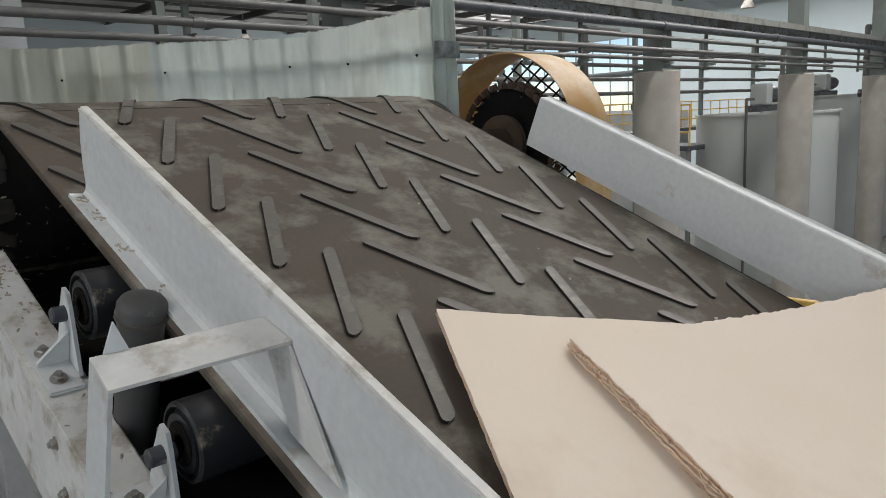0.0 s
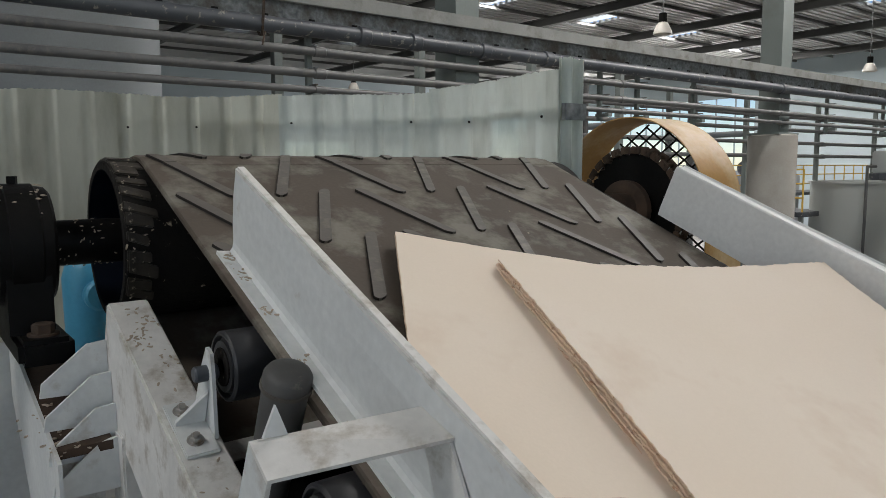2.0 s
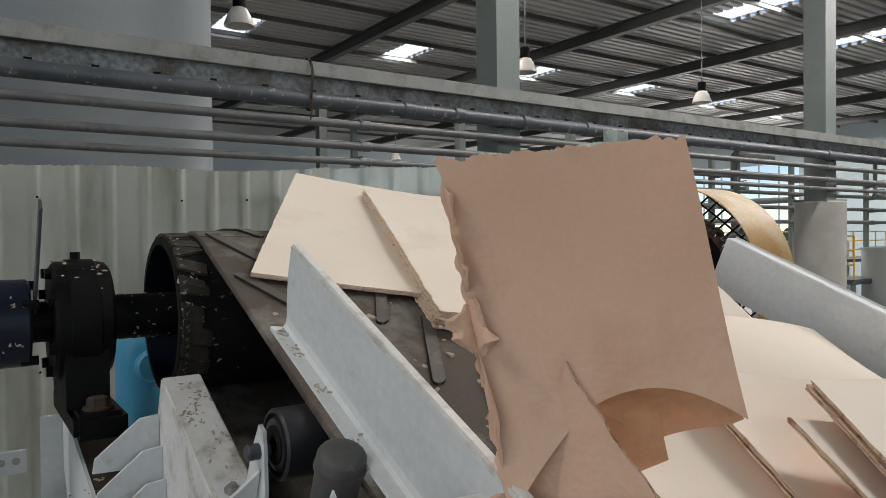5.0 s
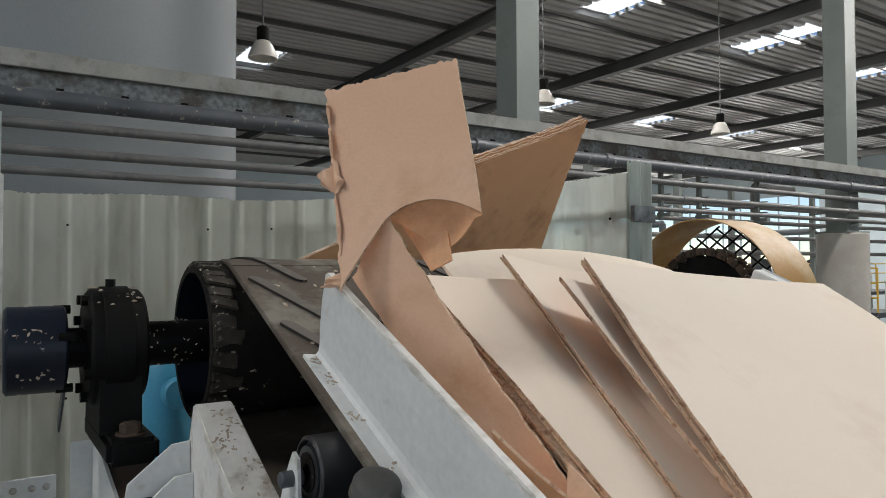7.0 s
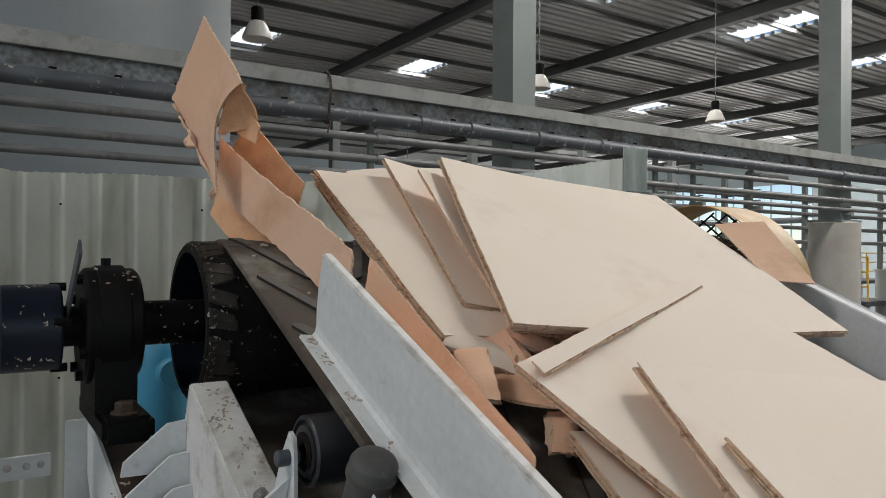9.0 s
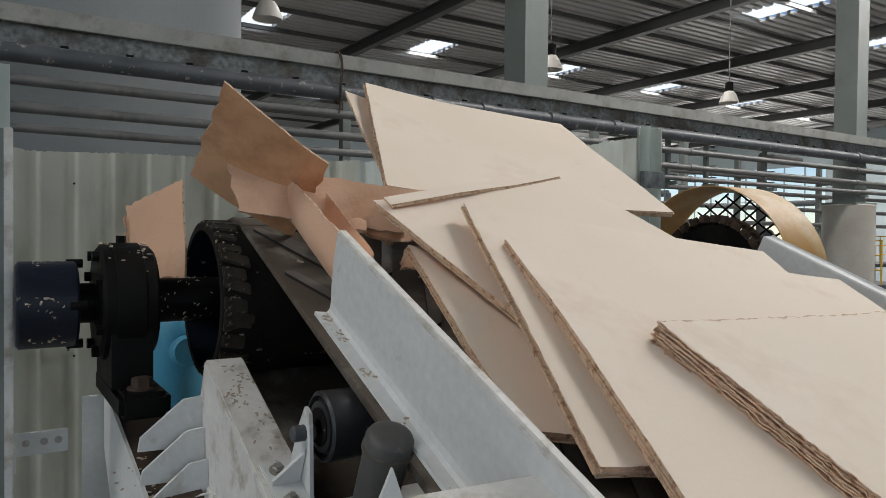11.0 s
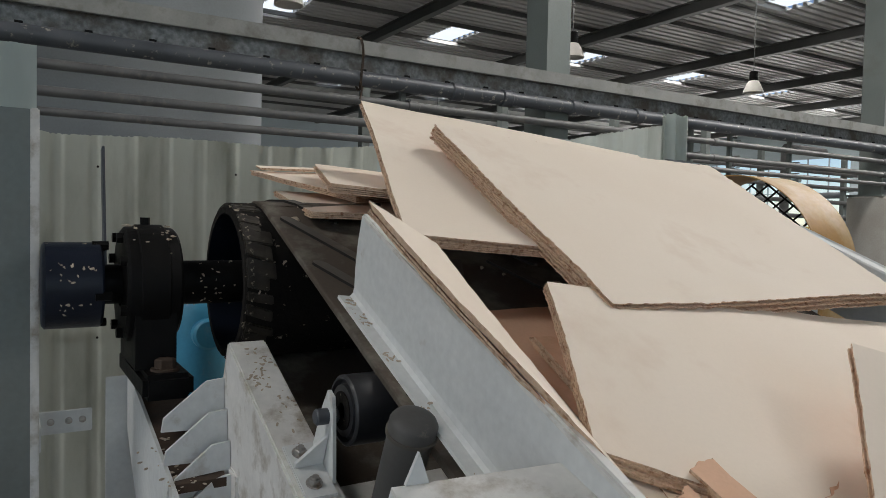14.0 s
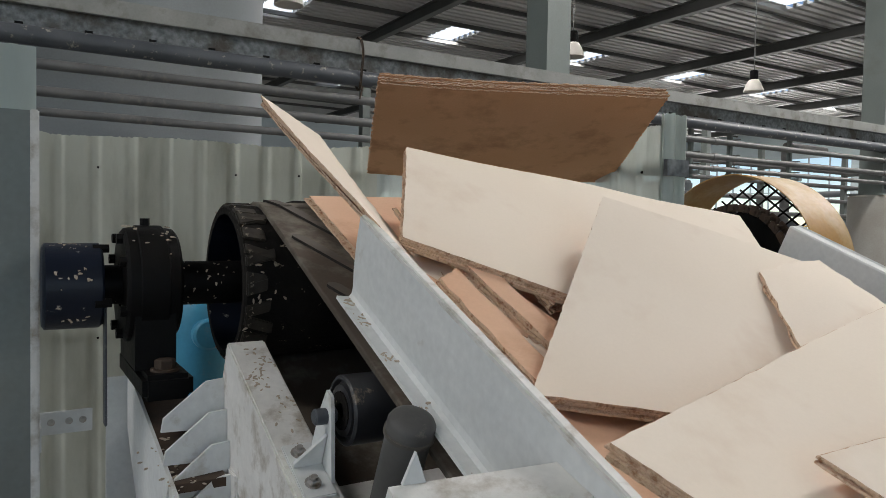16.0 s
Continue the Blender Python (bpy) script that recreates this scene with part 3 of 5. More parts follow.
fence = empty("sheet_fence")
pitch, total = 0.17, lengths[-1]
sheet_len = 0.85
k, s0 = 0, 0.0
while s0 < total - 0.05:
    s1 = min(s0 + sheet_len + 0.02, total)
    bm = bmesh.new()
    cols = []
    n = int((s1 - s0) / 0.0085)
    rag = random.uniform(-0.012, 0.012)
    for i in range(n + 1):
        s = s0 + (s1 - s0) * i / n
        p, nn = fence_at(s)
        ph = (s / pitch) % 1.0
        d = 0.0 if ph < 0.6 else (ph - 0.6) / 0.08 if ph < 0.68 else 1.0 if ph < 0.86 else (1.0 - ph) / 0.14
        q = p + nn * (-(0.017 if k < 3 else 0.010) * d + 0.004 * (k % 2))
        top = fence_top(s) + rag + random.uniform(-0.004, 0.004)
        cols.append([bm.verts.new((q.x, q.y, z)) for z in (1.2, 2.0, 2.6, 3.1, top)])
    for c0, c1 in zip(cols, cols[1:]):
        for i in range(4):
            bm.faces.new((c0[i], c0[i + 1], c1[i + 1], c1[i]))
    ob = part("sheet", bm, FRP_PALE if k < 2 else FRP, fence, "", True)
    s0 += sheet_len
    k += 1
for z, reach in ((2.42, total), (3.305, 2.55)):
    bm = bmesh.new()
    prev = None
    for i in range(0, 121):
        s = reach * i / 120
        p, nn = fence_at(s)
        q = p - nn * 0.055
        ring = [bm.verts.new((q.x + nn.x * a, q.y + nn.y * a, z + b)) for a, b in ((0, -0.018), (0.03, -0.018), (0.03, 0.018), (0, 0.018))]
        if prev:
            for j in range(4):
                bm.faces.new((prev[j], prev[(j + 1) % 4], ring[(j + 1) % 4], ring[j]))
        prev = ring
    part("rail", bm, PAINT_DIRTY, fence, "dusty rail behind the sheets")
bm = bmesh.new()
lathe(bm, [(0, 0), (0, 0.006), (0.005, 0.006), (0.007, 0.004), (0.008, 0)], (0, 0, 0), (0, 0, 1), 10)
RIVET = mesh_of(bm, "rivet", BLACK)
s = 0.12
while s < total:
    p, nn = fence_at(s)
    for z in (3.30, 2.42):
        ob = new("rivet", RIVET)
        ob.parent = fence
        ob.matrix_basis = Matrix.Translation((p.x + nn.x * 0.004, p.y + nn.y * 0.004, z + random.uniform(-0.03, 0.015))) @ Vector((nn.x, nn.y, 0)).to_track_quat("Z", "Y").to_matrix().to_4x4()
    s += random.choice((0.17, 0.34, 0.51, 0.68))
tagged(fence, "curved fence of weathered translucent corrugated sheets", "fence")

post = empty("fence_post")
bm = bmesh.new()
cols = []
for i in range(17):
    x = 2.235 + 0.135 * i / 16
    d = 0.014 * math.sin(i / 16 * math.pi * 4)
    cols.append([bm.verts.new((x, 2.27 + d + 0.012 * side, z)) for side in (0, 1) for z in (1.2, 3.515 + random.uniform(-0.006, 0.006))])
for c0, c1 in zip(cols, cols[1:]):
    bm.faces.new((c0[0], c0[1], c1[1], c1[0]))
    bm.faces.new((c0[2], c0[3], c1[3], c1[2]))
    bm.faces.new((c0[1], c0[3], c1[3], c1[1]))
part("strip", bm, FRP_PALE, post, "", True)
bm = bmesh.new()
box(bm, (2.236, 2.245, 3.255), (2.368, 2.251, 3.325), 0.002)
box(bm, (2.238, 2.251, 3.255), (2.245, 2.268, 3.325), 0.0)
part("bracket", bm, GALV, post, "small galvanised bracket")
tagged(post, "end strip of corrugated sheet with a small bracket", "fence post")

# the other end of the fence: a painted panel with a strip above
panel = empty("end_panel")
bm = bmesh.new()
box(bm, (-0.62, 2.23, 0.9), (-0.045, 2.27, 3.30), 0.006)
part("plate", bm, STEEL_GREEN, panel, "grey-green painted plate")
bm = bmesh.new()
box(bm, (-0.055, 2.225, 0.9), (-0.035, 2.30, 3.302), 0.003)
part("edge", bm, PAINT_DIRTY, panel)
bm = bmesh.new()
box(bm, (-0.2, 2.275, 2.9), (-0.04, 2.283, 3.465), 0.0)
box(bm, (-0.1, 2.268, 2.9), (-0.08, 2.276, 3.465), 0.0)
part("strip", bm, FRP_PALE, panel, "translucent strip above the plate")
bm = bmesh.new()
box(bm, (-0.035, 2.44, 2.425), (0.105, 2.446, 2.49), 0.002)
box(bm, (-0.035, 2.28, 2.425), (-0.029, 2.44, 2.49), 0.001)
part("bracket", bm, PAINT, panel, "painted flat bracket with bolts")
for dx in (0.0, 0.045, 0.08):
    bolt(panel, Matrix.Translation((dx, 2.44, 2.46)) @ Matrix.Rotation(radians(90), 4, "X"), 0.6)
tagged(panel, "grey-green painted end panel with a translucent strip", "panel")

# ---- conveyor frame ----
frame_thing = empty("conveyor", BELT)
V_LOW = -6.6
for a, b in ((0.326, 0.413), (2.06, 2.147)):
    bm = bmesh.new()
    box(bm, (a, V_LOW, -0.44), (b, -0.034, -0.188), 0.004)
    part("side_beam", bm, PAINT_DIRTY, frame_thing, "dusty grey box beam")
for k in range(5):
    for row in (-0.235, -0.31):
        bolt(frame_thing, Matrix.Translation((0.3265, -0.62 - 0.17 * k - (0.05 if row < -0.3 else 0), row)) @ Matrix.Rotation(radians(-90), 4, "Y"), 0.8)
for k in range(9):
    v = -0.45 - k * 0.75
    bm = bmesh.new()
    box(bm, (0.413, v - 0.03, -0.36), (2.06, v + 0.03, -0.30), 0.004)
    part("cross_bar", bm, PAINT_DIRTY, frame_thing)
# added black plate, stands for the deep shade under the belt
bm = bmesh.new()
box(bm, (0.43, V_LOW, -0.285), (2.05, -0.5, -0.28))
part("belly_shade_plate", bm, BLACK, frame_thing, "added black plate that deepens the shade under the belt")
# return strand in lagging black, not belt rubber: shade put into its colour
bm = bmesh.new()
box(bm, (0.5, V_LOW, -0.47), (1.97, 0.30, -0.458))
part("return_belt", bm, LAGGING, frame_thing, "returning belt strand, blackened for the shade under the belt")
# added black sheet that closes the far side and keeps the underside dark
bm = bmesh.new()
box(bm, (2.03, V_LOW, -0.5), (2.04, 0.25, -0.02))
part("side_shade_sheet", bm, BLACK, frame_thing, "added black sheet that keeps the space under the belt dark")
for v in (-0.2, -3.2, -6.4):
    for u in (0.37, 2.1):
        bm = bmesh.new()
        foot = BELT @ Vector((u, v, -0.44))
        box(bm, (u - 0.05, foot.y - 0.05, GROUND_Z), (u + 0.05, foot.y + 0.05, foot.z + 0.02), 0.004, BELT.inverted())
        part("leg", bm, PAINT_DIRTY, frame_thing)
tagged(frame_thing, "inclined dusty grey painted conveyor frame", "conveyor frame")


# ---- skirts along both sides of the belt ----
def profile_strip(bm, prof, t, v0, v1):
    """A bent plate with the outline prof (u, h), t thick, from v0 to v1."""
    pts = [Vector(q) for q in prof]
    off = []
    for i, p in enumerate(pts):
        d = (pts[min(i + 1, len(pts) - 1)] - pts[max(i - 1, 0)]).normalized()
        off.append(p + Vector((-d.y, d.x)) * t)
    outline = pts + off[::-1]
    prism(bm, [(q.x, v0, q.y) for q in outline], (0, v1 - v0, 0))
    return bm


def skirt(prof, t, v_end, label, cap):
    s = empty("belt_skirt", BELT)
    bm = bmesh.new()
    profile_strip(bm, prof, t, V_LOW, v_end)
    part("plate", bm, PAINT, s, "")
    if not cap:
        bm = bmesh.new()
        profile_strip(bm, [prof[-1], (prof[-1][0] + 0.012, prof[-1][1] - 0.003), (prof[-1][0] + 0.018, prof[-1][1] - 0.014), (prof[-1][0] + 0.018, prof[-1][1] - 0.045)], -t, V_LOW, v_end)
        part("rolled_edge", bm, PAINT, s, "folded top edge")
    if cap:
        bm = bmesh.new()
        box(bm, (0.493, V_LOW, 0.212), (0.514, v_end - 0.003, 0.226), 0.004)
        part("top_strip", bm, PAINT_DIRTY, s, "worn flat bar along the top edge")
    return tagged(s, label, "skirt", "conveyor skirts")


skirt([(0.479, 0.04), (0.506, 0.037), (0.511, 0.045), (0.511, 0.06), (0.505, 0.1), (0.499, 0.16), (0.497, 0.214)], -0.007, -0.235,
      "pale grey painted side skirt with a worn flat top", True)
skirt([(2.088, -0.005), (2.085, 0.03), (2.085, 0.171), (2.089, 0.176), (2.13, 0.176)], -0.006, -0.13, "pale grey painted side skirt with a folded top edge", False)

# bent strut that holds the skirt
strut = empty("skirt_strut", BELT)
bm = bmesh.new()
prism(bm, [(0.28, -0.937, 0.134), (0.28, -0.878, 0.142), (0.497, -0.918, 0.170), (0.497, -0.990, 0.178)], (0, 0, 0.006))
part("arm", bm, PAINT_DIRTY, strut, "flat stained arm")
bm = bmesh.new()
prism(bm, [(0.28, -0.937, 0.134), (0.28, -0.878, 0.142), (0.283, -0.862, -0.20), (0.283, -0.935, -0.20)], (0.006, 0, 0))
part("leg", bm, PAINT, strut)
bm = bmesh.new()
prism(bm, [(0.492, -0.92, 0.168), (0.492, -0.99, 0.176), (0.497, -1.14, 0.046), (0.497, -1.02, 0.046)], (0.005, 0, 0))
part("web", bm, PAINT_DIRTY, strut, "stained stiffening web")
bm = bmesh.new()
prism(bm, [(0.325, -0.883, 0.152), (0.296, -0.878, 0.149), (0.309, -0.87, 0.19)], (0, -0.005, 0.002))
part("ear", bm, PAINT, strut, "pointed cut-off of angle steel")
tagged(strut, "bent grey flat-bar strut with brown stains", "strut")


# ---- carrying rollers with their brackets ----
def bracket(parent, u, v, side):
    bm = bmesh.new()
    prism(bm, [(u, v - 0.075, -0.184), (u, v + 0.035, -0.184), (u, v + 0.03, -0.10), (u, v + 0.018, -0.045), (u, v - 0.004, -0.045), (u, v - 0.02, -0.07)], (0.007 * side, 0, 0))
    part("cheek", bm, PAINT, parent)
    bm = bmesh.new()
    lo, hi = sorted((u, u - 0.06 * side))
    box(bm, (lo, v - 0.105, -0.188), (hi, v + 0.04, -0.180), 0.002)
    part("base_plate", bm, PAINT, parent)
    bm = bmesh.new()
    prism(bm, [(u - 0.002 * side, v - 0.025, -0.18), (u - 0.055 * side, v - 0.025, -0.18), (u - 0.055 * side, v - 0.025, -0.172), (u - 0.002 * side, v - 0.025, -0.115)], (0, 0.007, 0))
    part("gusset", bm, PAINT, parent)
    for dv in (0.012, -0.07):
        bolt(parent, Matrix.Translation((u - 0.034 * side, v + dv, -0.180)), 0.95)
    bm = bmesh.new()
    rod(bm, (u - 0.024 * side, v, -0.09), (u + 0.02 * side, v, -0.09), 0.015, 20, 0.003)
    part("axle_pin", bm, PIPE, parent, "grey axle end", True)


rollers = []
for k in range(15):
    v = -0.452 - 0.404 * k
    r = empty("carrying_roller", BELT)
    bracket(r, 0.398, v, 1)
    bracket(r, 2.05, v, -1)
    bm = bmesh.new()
    lathe(bm, [(0.004, 0.02), (0.004, 0.032), (0.0, 0.034), (0.0, 0.048), (0.012, 0.05), (0.012, 0.056), (0.0, 0.058), (0.0, 0.062), (0.004, 0.066), (1.606, 0.066), (1.61, 0.062), (1.61, 0.02)],
          (-0.805, 0, 0), (1, 0, 0), 40)
    sh = part("shell", bm, ROLLER, r, "dark worn steel shell", True)
    sh.matrix_basis = Matrix.Translation((1.232, v, -0.082))
    bm = bmesh.new()
    lathe(bm, [(0, 0.016), (0, 0.036), (0.006, 0.036), (0.006, 0.016)], (-0.808, 0, 0), (1, 0, 0), 24)
    sp = part("seal", bm, LAGGING, sh, "black seal ring", True)
    rollers.append(sh)
    tagged(r, "dark steel belt roller in grey painted brackets", "roller", "carrying rollers")

# belt edge guide roller with a rounded cap
guide = empty("guide_roller", BELT)
bm = bmesh.new()
lathe(bm, [(-0.27, 0), (-0.27, 0.036), (0.018, 0.038), (0.02, 0.040), (0.044, 0.040), (0.051, 0.036), (0.055, 0.028), (0.057, 0.012), (0.057, 0)], (0.447, -0.655, 0), (0.447, -0.655, 1), 40)
part("shell", bm, mat("dusty_guide_rubber", (0.07, 0.068, 0.065), (0.11, 0.105, 0.1), 0.6, 0, 9, 0.2, (0.3, 0.26, 0.2), 12, 0.68, 0.05), guide, "", True)
bm = bmesh.new()
lathe(bm, [(0.02, 0.0385), (0.021, 0.0425), (0.027, 0.0425), (0.028, 0.0385)], (0.447, -0.655, 0), (0.447, -0.655, 1), 40)
part("collar", bm, CLEAT, guide, "", True)
bm = bmesh.new()
box(bm, (0.4, -0.7, -0.3), (0.5, -0.6, -0.26), 0.004)
part("mount", bm, PAINT_DIRTY, guide)
tagged(guide, "upright dark guide roller with a rounded cap", "guide roller")

# ---- head drum, shaft, bearing ----
AXLE = Matrix.Translation((0, AXIS_Y, AXIS_Z))
drum = empty("head_drum", AXLE)
bm = bmesh.new()
lathe(bm, [(0.0, 0.186), (0.0, 0.204), (0.006, 0.209), (1.66, 0.209), (1.67, 0.204), (1.67, 0.186), (1.3, 0.186), (1.3, 0.05), (1.27, 0.05), (1.27, 0.186), (0.34, 0.186), (0.34, 0.05), (0.31, 0.05), (0.31, 0.186), (0.0, 0.186)], (0.402, 0, 0), (2, 0, 0), 72)
for f in bm.faces:
    c = f.calc_center_median()
    f.material_index = 1 if math.hypot(c.y, c.z) < 0.19 else 0
part("shell", bm, [LAGGING, BLUEBLACK], drum, "black lagged shell, dark blue inside", True)
random.seed(5)
LAG_WORN = mat("worn_lagging_rubber", (0.022, 0.019, 0.015), (0.05, 0.042, 0.033), 0.6, 0, 18, 0.6, (0.3, 0.26, 0.2), 40, 0.66, 0.04, spec=0.3)
for k in range(34):
    a = k * 2 * math.pi / 34 + random.uniform(-0.05, 0.05)
    bm = bmesh.new()
    wd = random.uniform(0.012, 0.022)
    l = random.uniform(0.05, 0.078)
    lean = random.choice((-0.35, -0.2, 0.25))
    box(bm, (0.406, -wd, 0.205), (0.406 + l, wd, 0.2125 + random.uniform(0, 0.004)), 0.003)
    for q in bm.verts:
        q.co.y += lean * (q.co.x - 0.406)
    ob = part("lagging_block", bm, LAG_WORN, drum)
    ob.matrix_basis = Matrix.Rotation(a, 4, "X")
bm = bmesh.new()
lathe(bm, [(0, 0), (0, 0.05), (0.30, 0.05), (0.30, 0.058), (0.66, 0.058), (0.66, 0.05), (2.76, 0.05), (2.76, 0)], (-0.02, 0, 0), (1, 0, 0), 32)
part("shaft", bm, BLACK, drum, "greasy black shaft", True)
bm = bmesh.new()
lathe(bm, [(0, 0), (0, 0.098), (0.006, 0.106), (0.125, 0.106), (0.131, 0.1), (0.131, 0)], (-0.034, 0, 0), (1, 0, 0), 48)
part("end_cap", bm, BLUEBLACK, drum, "dark blue capped shaft end", True)
for k in range(4):
    a = k * math.pi / 2 + 0.4
    bm = bmesh.new()
    rod(bm, (0.075, 0.1 * math.cos(a), 0.1 * math.sin(a)), (0.112, 0.1 * math.cos(a), 0.1 * math.sin(a)), 0.012, 6)
    part("cap_bolt", bm, BLACK, drum)
bm = bmesh.new()
box(bm, (0.104, -0.02, 0.02), (0.110, 0.02, 0.355), 0.002)
part("paddle", bm, PIPE, drum, "flat steel paddle on the shaft end")
bm = bmesh.new()
lathe(bm, [(0, 0.05), (0, 0.085), (0.16, 0.085), (0.17, 0.075), (0.42, 0.075), (0.42, 0.13), (0.45, 0.13), (0.45, 0.05)], (2.1, 0, 0), (3, 0, 0), 32)
part("hub", bm, RUST, drum, "rusty hub", True)
bm = bmesh.new()
n = 30
ring = []
for k in range(n * 2):
    a = math.pi * k / n
    r = 0.235 if k % 2 else 0.252
    ring.append((2.58, r * math.cos(a), r * math.sin(a)))
prism(bm, ring, (0.03, 0, 0))
part("sprocket", bm, BLACK, drum, "black toothed chain wheel")
bm = bmesh.new()
for x in (2.56, 2.622):
    box(bm, (x, -0.026, -0.016), (x + 0.01, 0.026, 0.016), 0.004)
rod(bm, (2.555, 0, 0), (2.64, 0, 0), 0.009, 10)
LINK = mesh_of(bm, "chain_link", RUST)
for k in range(30):
    ob = new("chain_link", LINK)
    ob.parent = drum
    ob.matrix_basis = Matrix.Rotation(2 * math.pi * k / 30, 4, "X") @ Matrix.Translation((0, 0, 0.262))
# flakes of pulp that cling to the rim and the shaft
rnd = random.Random(21)
bm = bmesh.new()
for k in range(230):
    a = rnd.uniform(0, 2 * math.pi)
    clump = math.sin(a * 3) + math.sin(a * 7 + 1) > 0.1
    r, x = (0.2105, 0.404 + abs(rnd.gauss(0, 0.03))) if k < 170 else (0.06, rnd.uniform(0.28, 0.42))
    if k < 170 and not clump and rnd.random() < 0.7:
        continue
    s = rnd.uniform(0.0015, 0.005) if k < 170 else rnd.uniform(0.001, 0.003)
    m = Matrix.Rotation(a, 4, "X") @ Matrix.Translation((x, 0, r)) @ Matrix.Rotation(rnd.uniform(0, 6.28), 4, "Z") @ Matrix.Diagonal((s * 1.9, s * 0.7, s * 0.4, 1))
    bmesh.ops.create_icosphere(bm, subdivisions=1, radius=1.0, matrix=m)
for k in range(60):
    a, x = rnd.choice((0.3, 1.4, 2.2, 3.5, 4.4, 5.5)) + rnd.gauss(0, 0.12), rnd.choice((0.0, 0.03, 0.06)) + rnd.gauss(0, 0.012)
    s = rnd.uniform(0.001, 0.0042)
    m = Matrix.Rotation(a, 4, "X") @ Matrix.Translation((x, 0, 0.106)) @ Matrix.Rotation(rnd.uniform(0, 6.28), 4, "Z") @ Matrix.Diagonal((s * 1.8, s * 0.8, s * 0.25, 1))
    bmesh.ops.create_icosphere(bm, subdivisions=1, radius=1.0, matrix=m)
for q in bm.verts:
    q.co += Vector((rnd.gauss(0, 0.0009), rnd.gauss(0, 0.0009), rnd.gauss(0, 0.0009)))
tagged(part("pulp_flakes", bm, FLAKE, drum, "pale pulp flakes stuck on the black steel"), "pale pulp flakes stuck on the black steel", kind="stuff")
tagged(drum, "black lagged head drum with debris, greasy shaft and chain wheel", "drum")

bearing = empty("pillow_block", AXLE)
bm = bmesh.new()
lathe(bm, [(0, 0.058), (0, 0.135), (0.008, 0.145), (0.03, 0.147), (0.033, 0.152), (0.095, 0.152), (0.1, 0.146), (0.122, 0.143), (0.13, 0.134), (0.13, 0.058)], (0.142, 0, 0), (1, 0, 0), 56)
part("housing", bm, BLACK, bearing, "", True)
bm = bmesh.new()
prism(bm, [(0.16, -0.13, -0.05), (0.16, 0.13, -0.05), (0.16, 0.13, -0.2), (0.16, -0.13, -0.2)], (0.095, 0, 0))
part("body", bm, BLACK, bearing)
bm = bmesh.new()
box(bm, (0.166, -0.21, -0.262), (0.282, 0.21, -0.2), 0.012)
part("foot", bm, BLACK, bearing, "thick black foot")
bm = bmesh.new()
lathe(bm, [(0, 0), (0, 0.034), (0.006, 0.034), (0.006, 0)], (0, 0, 0), (0, 0, 1), 24)
lathe(bm, [(0.006, 0), (0.006, 0.025), (0.026, 0.025), (0.029, 0.021), (0.029, 0)], (0, 0, 0), (0, 0, 1), 6)
FOOT_BOLT = mesh_of(bm, "foot_bolt", RUST)
for dy in (-0.15, 0.15):
    ob = new("foot_bolt", FOOT_BOLT)
    ob.parent = bearing
    ob.matrix_basis = Matrix.Translation((0.225, dy, -0.2))
for a in (0.5, 1.2, 1.9, 2.6, 3.6, 4.4, 5.2, 6.0):
    bm = bmesh.new()
    rod(bm, (0.128, 0.125 * math.cos(a), 0.125 * math.sin(a)), (0.146, 0.125 * math.cos(a), 0.125 * math.sin(a)), 0.014, 6)
    part("cover_bolt", bm, BLACK, bearing)
bm = bmesh.new()
rod(bm, (0.2, 0.0, 0.15), (0.2, 0, 0.17), 0.012, 6)
part("grease_plug", bm, BLACK, bearing)
tagged(bearing, "greasy black pillow-block bearing dotted with pulp", "bearing")


# pedestal of the bearing
ped = empty("bearing_pedestal")
bm = bmesh.new()
prism(bm, [(0.2, 1.76, 2.47), (0.2, 2.42, 2.604), (0.2, 2.42, 2.585), (0.2, 1.76, 2.45)], (0.11, 0, 0))
part("top_plate", bm, RUST, ped, "rusty pulp-covered top plate")
bm = bmesh.new()
prism(bm, [(0.2, 1.70, 2.462), (0.2, 2.40, 2.604), (0.2, 2.40, 2.43), (0.2, 1.9, 2.0), (0.2, 1.9, GROUND_Z), (0.2, 1.68, GROUND_Z), (0.2, 1.68, 1.9)], (-0.008, 0, 0))
part("side_plate", bm, PAINT, ped, "pale painted side plate")
bm = bmesh.new()
box(bm, (0.137, 2.41, GROUND_Z), (0.34, 2.42, 2.58), 0.002)
part("back_plate", bm, PAINT, ped)
tagged(ped, "pale painted steel pedestal with rust and pulp", "pedestal")
for k in range(4):
    g = Vector((0.30 + 0.004 * k, 1.845 - 0.028 * k, 2.672 - 0.066 * k))
    bm = bmesh.new()
    prism(bm, [(0.325, g.y, g.z), (0.285, g.y, g.z - 0.004), (0.19, g.y - 0.015, g.z - 0.075), (0.185, g.y - 0.015, g.z - 0.105), (0.325, g.y, g.z - 0.115)], (0, 0.009, 0))
    part("gusset", bm, PAINT, ped, "welded gusset plate")
bm = bmesh.new()
prism(bm, [(0.30, 1.86, 2.45), (0.203, 1.78, 2.45), (0.203, 1.6, 1.9), (0.30, 1.65, 1.9)], (0.0, 0.006, 0))
part("front_plate", bm, PAINT_DIRTY, ped)

# blue motor behind the bearing
motor = empty("gear_motor")
bm = bmesh.new()
lathe(bm, [(0, 0), (0, 0.085), (0.03, 0.1), (0.4, 0.1), (0.45, 0.085), (0.48, 0.05), (0.49, 0)], (0.55, 3.1, 2.26), (0.53, 3.03, 3.0), 36)
part("casing", bm, BLUE, motor, "", True)
bm = bmesh.new()
rod(bm, (0.55, 2.93, 2.6), (0.55, 3.06, 2.6), 0.06, 28, 0.01)
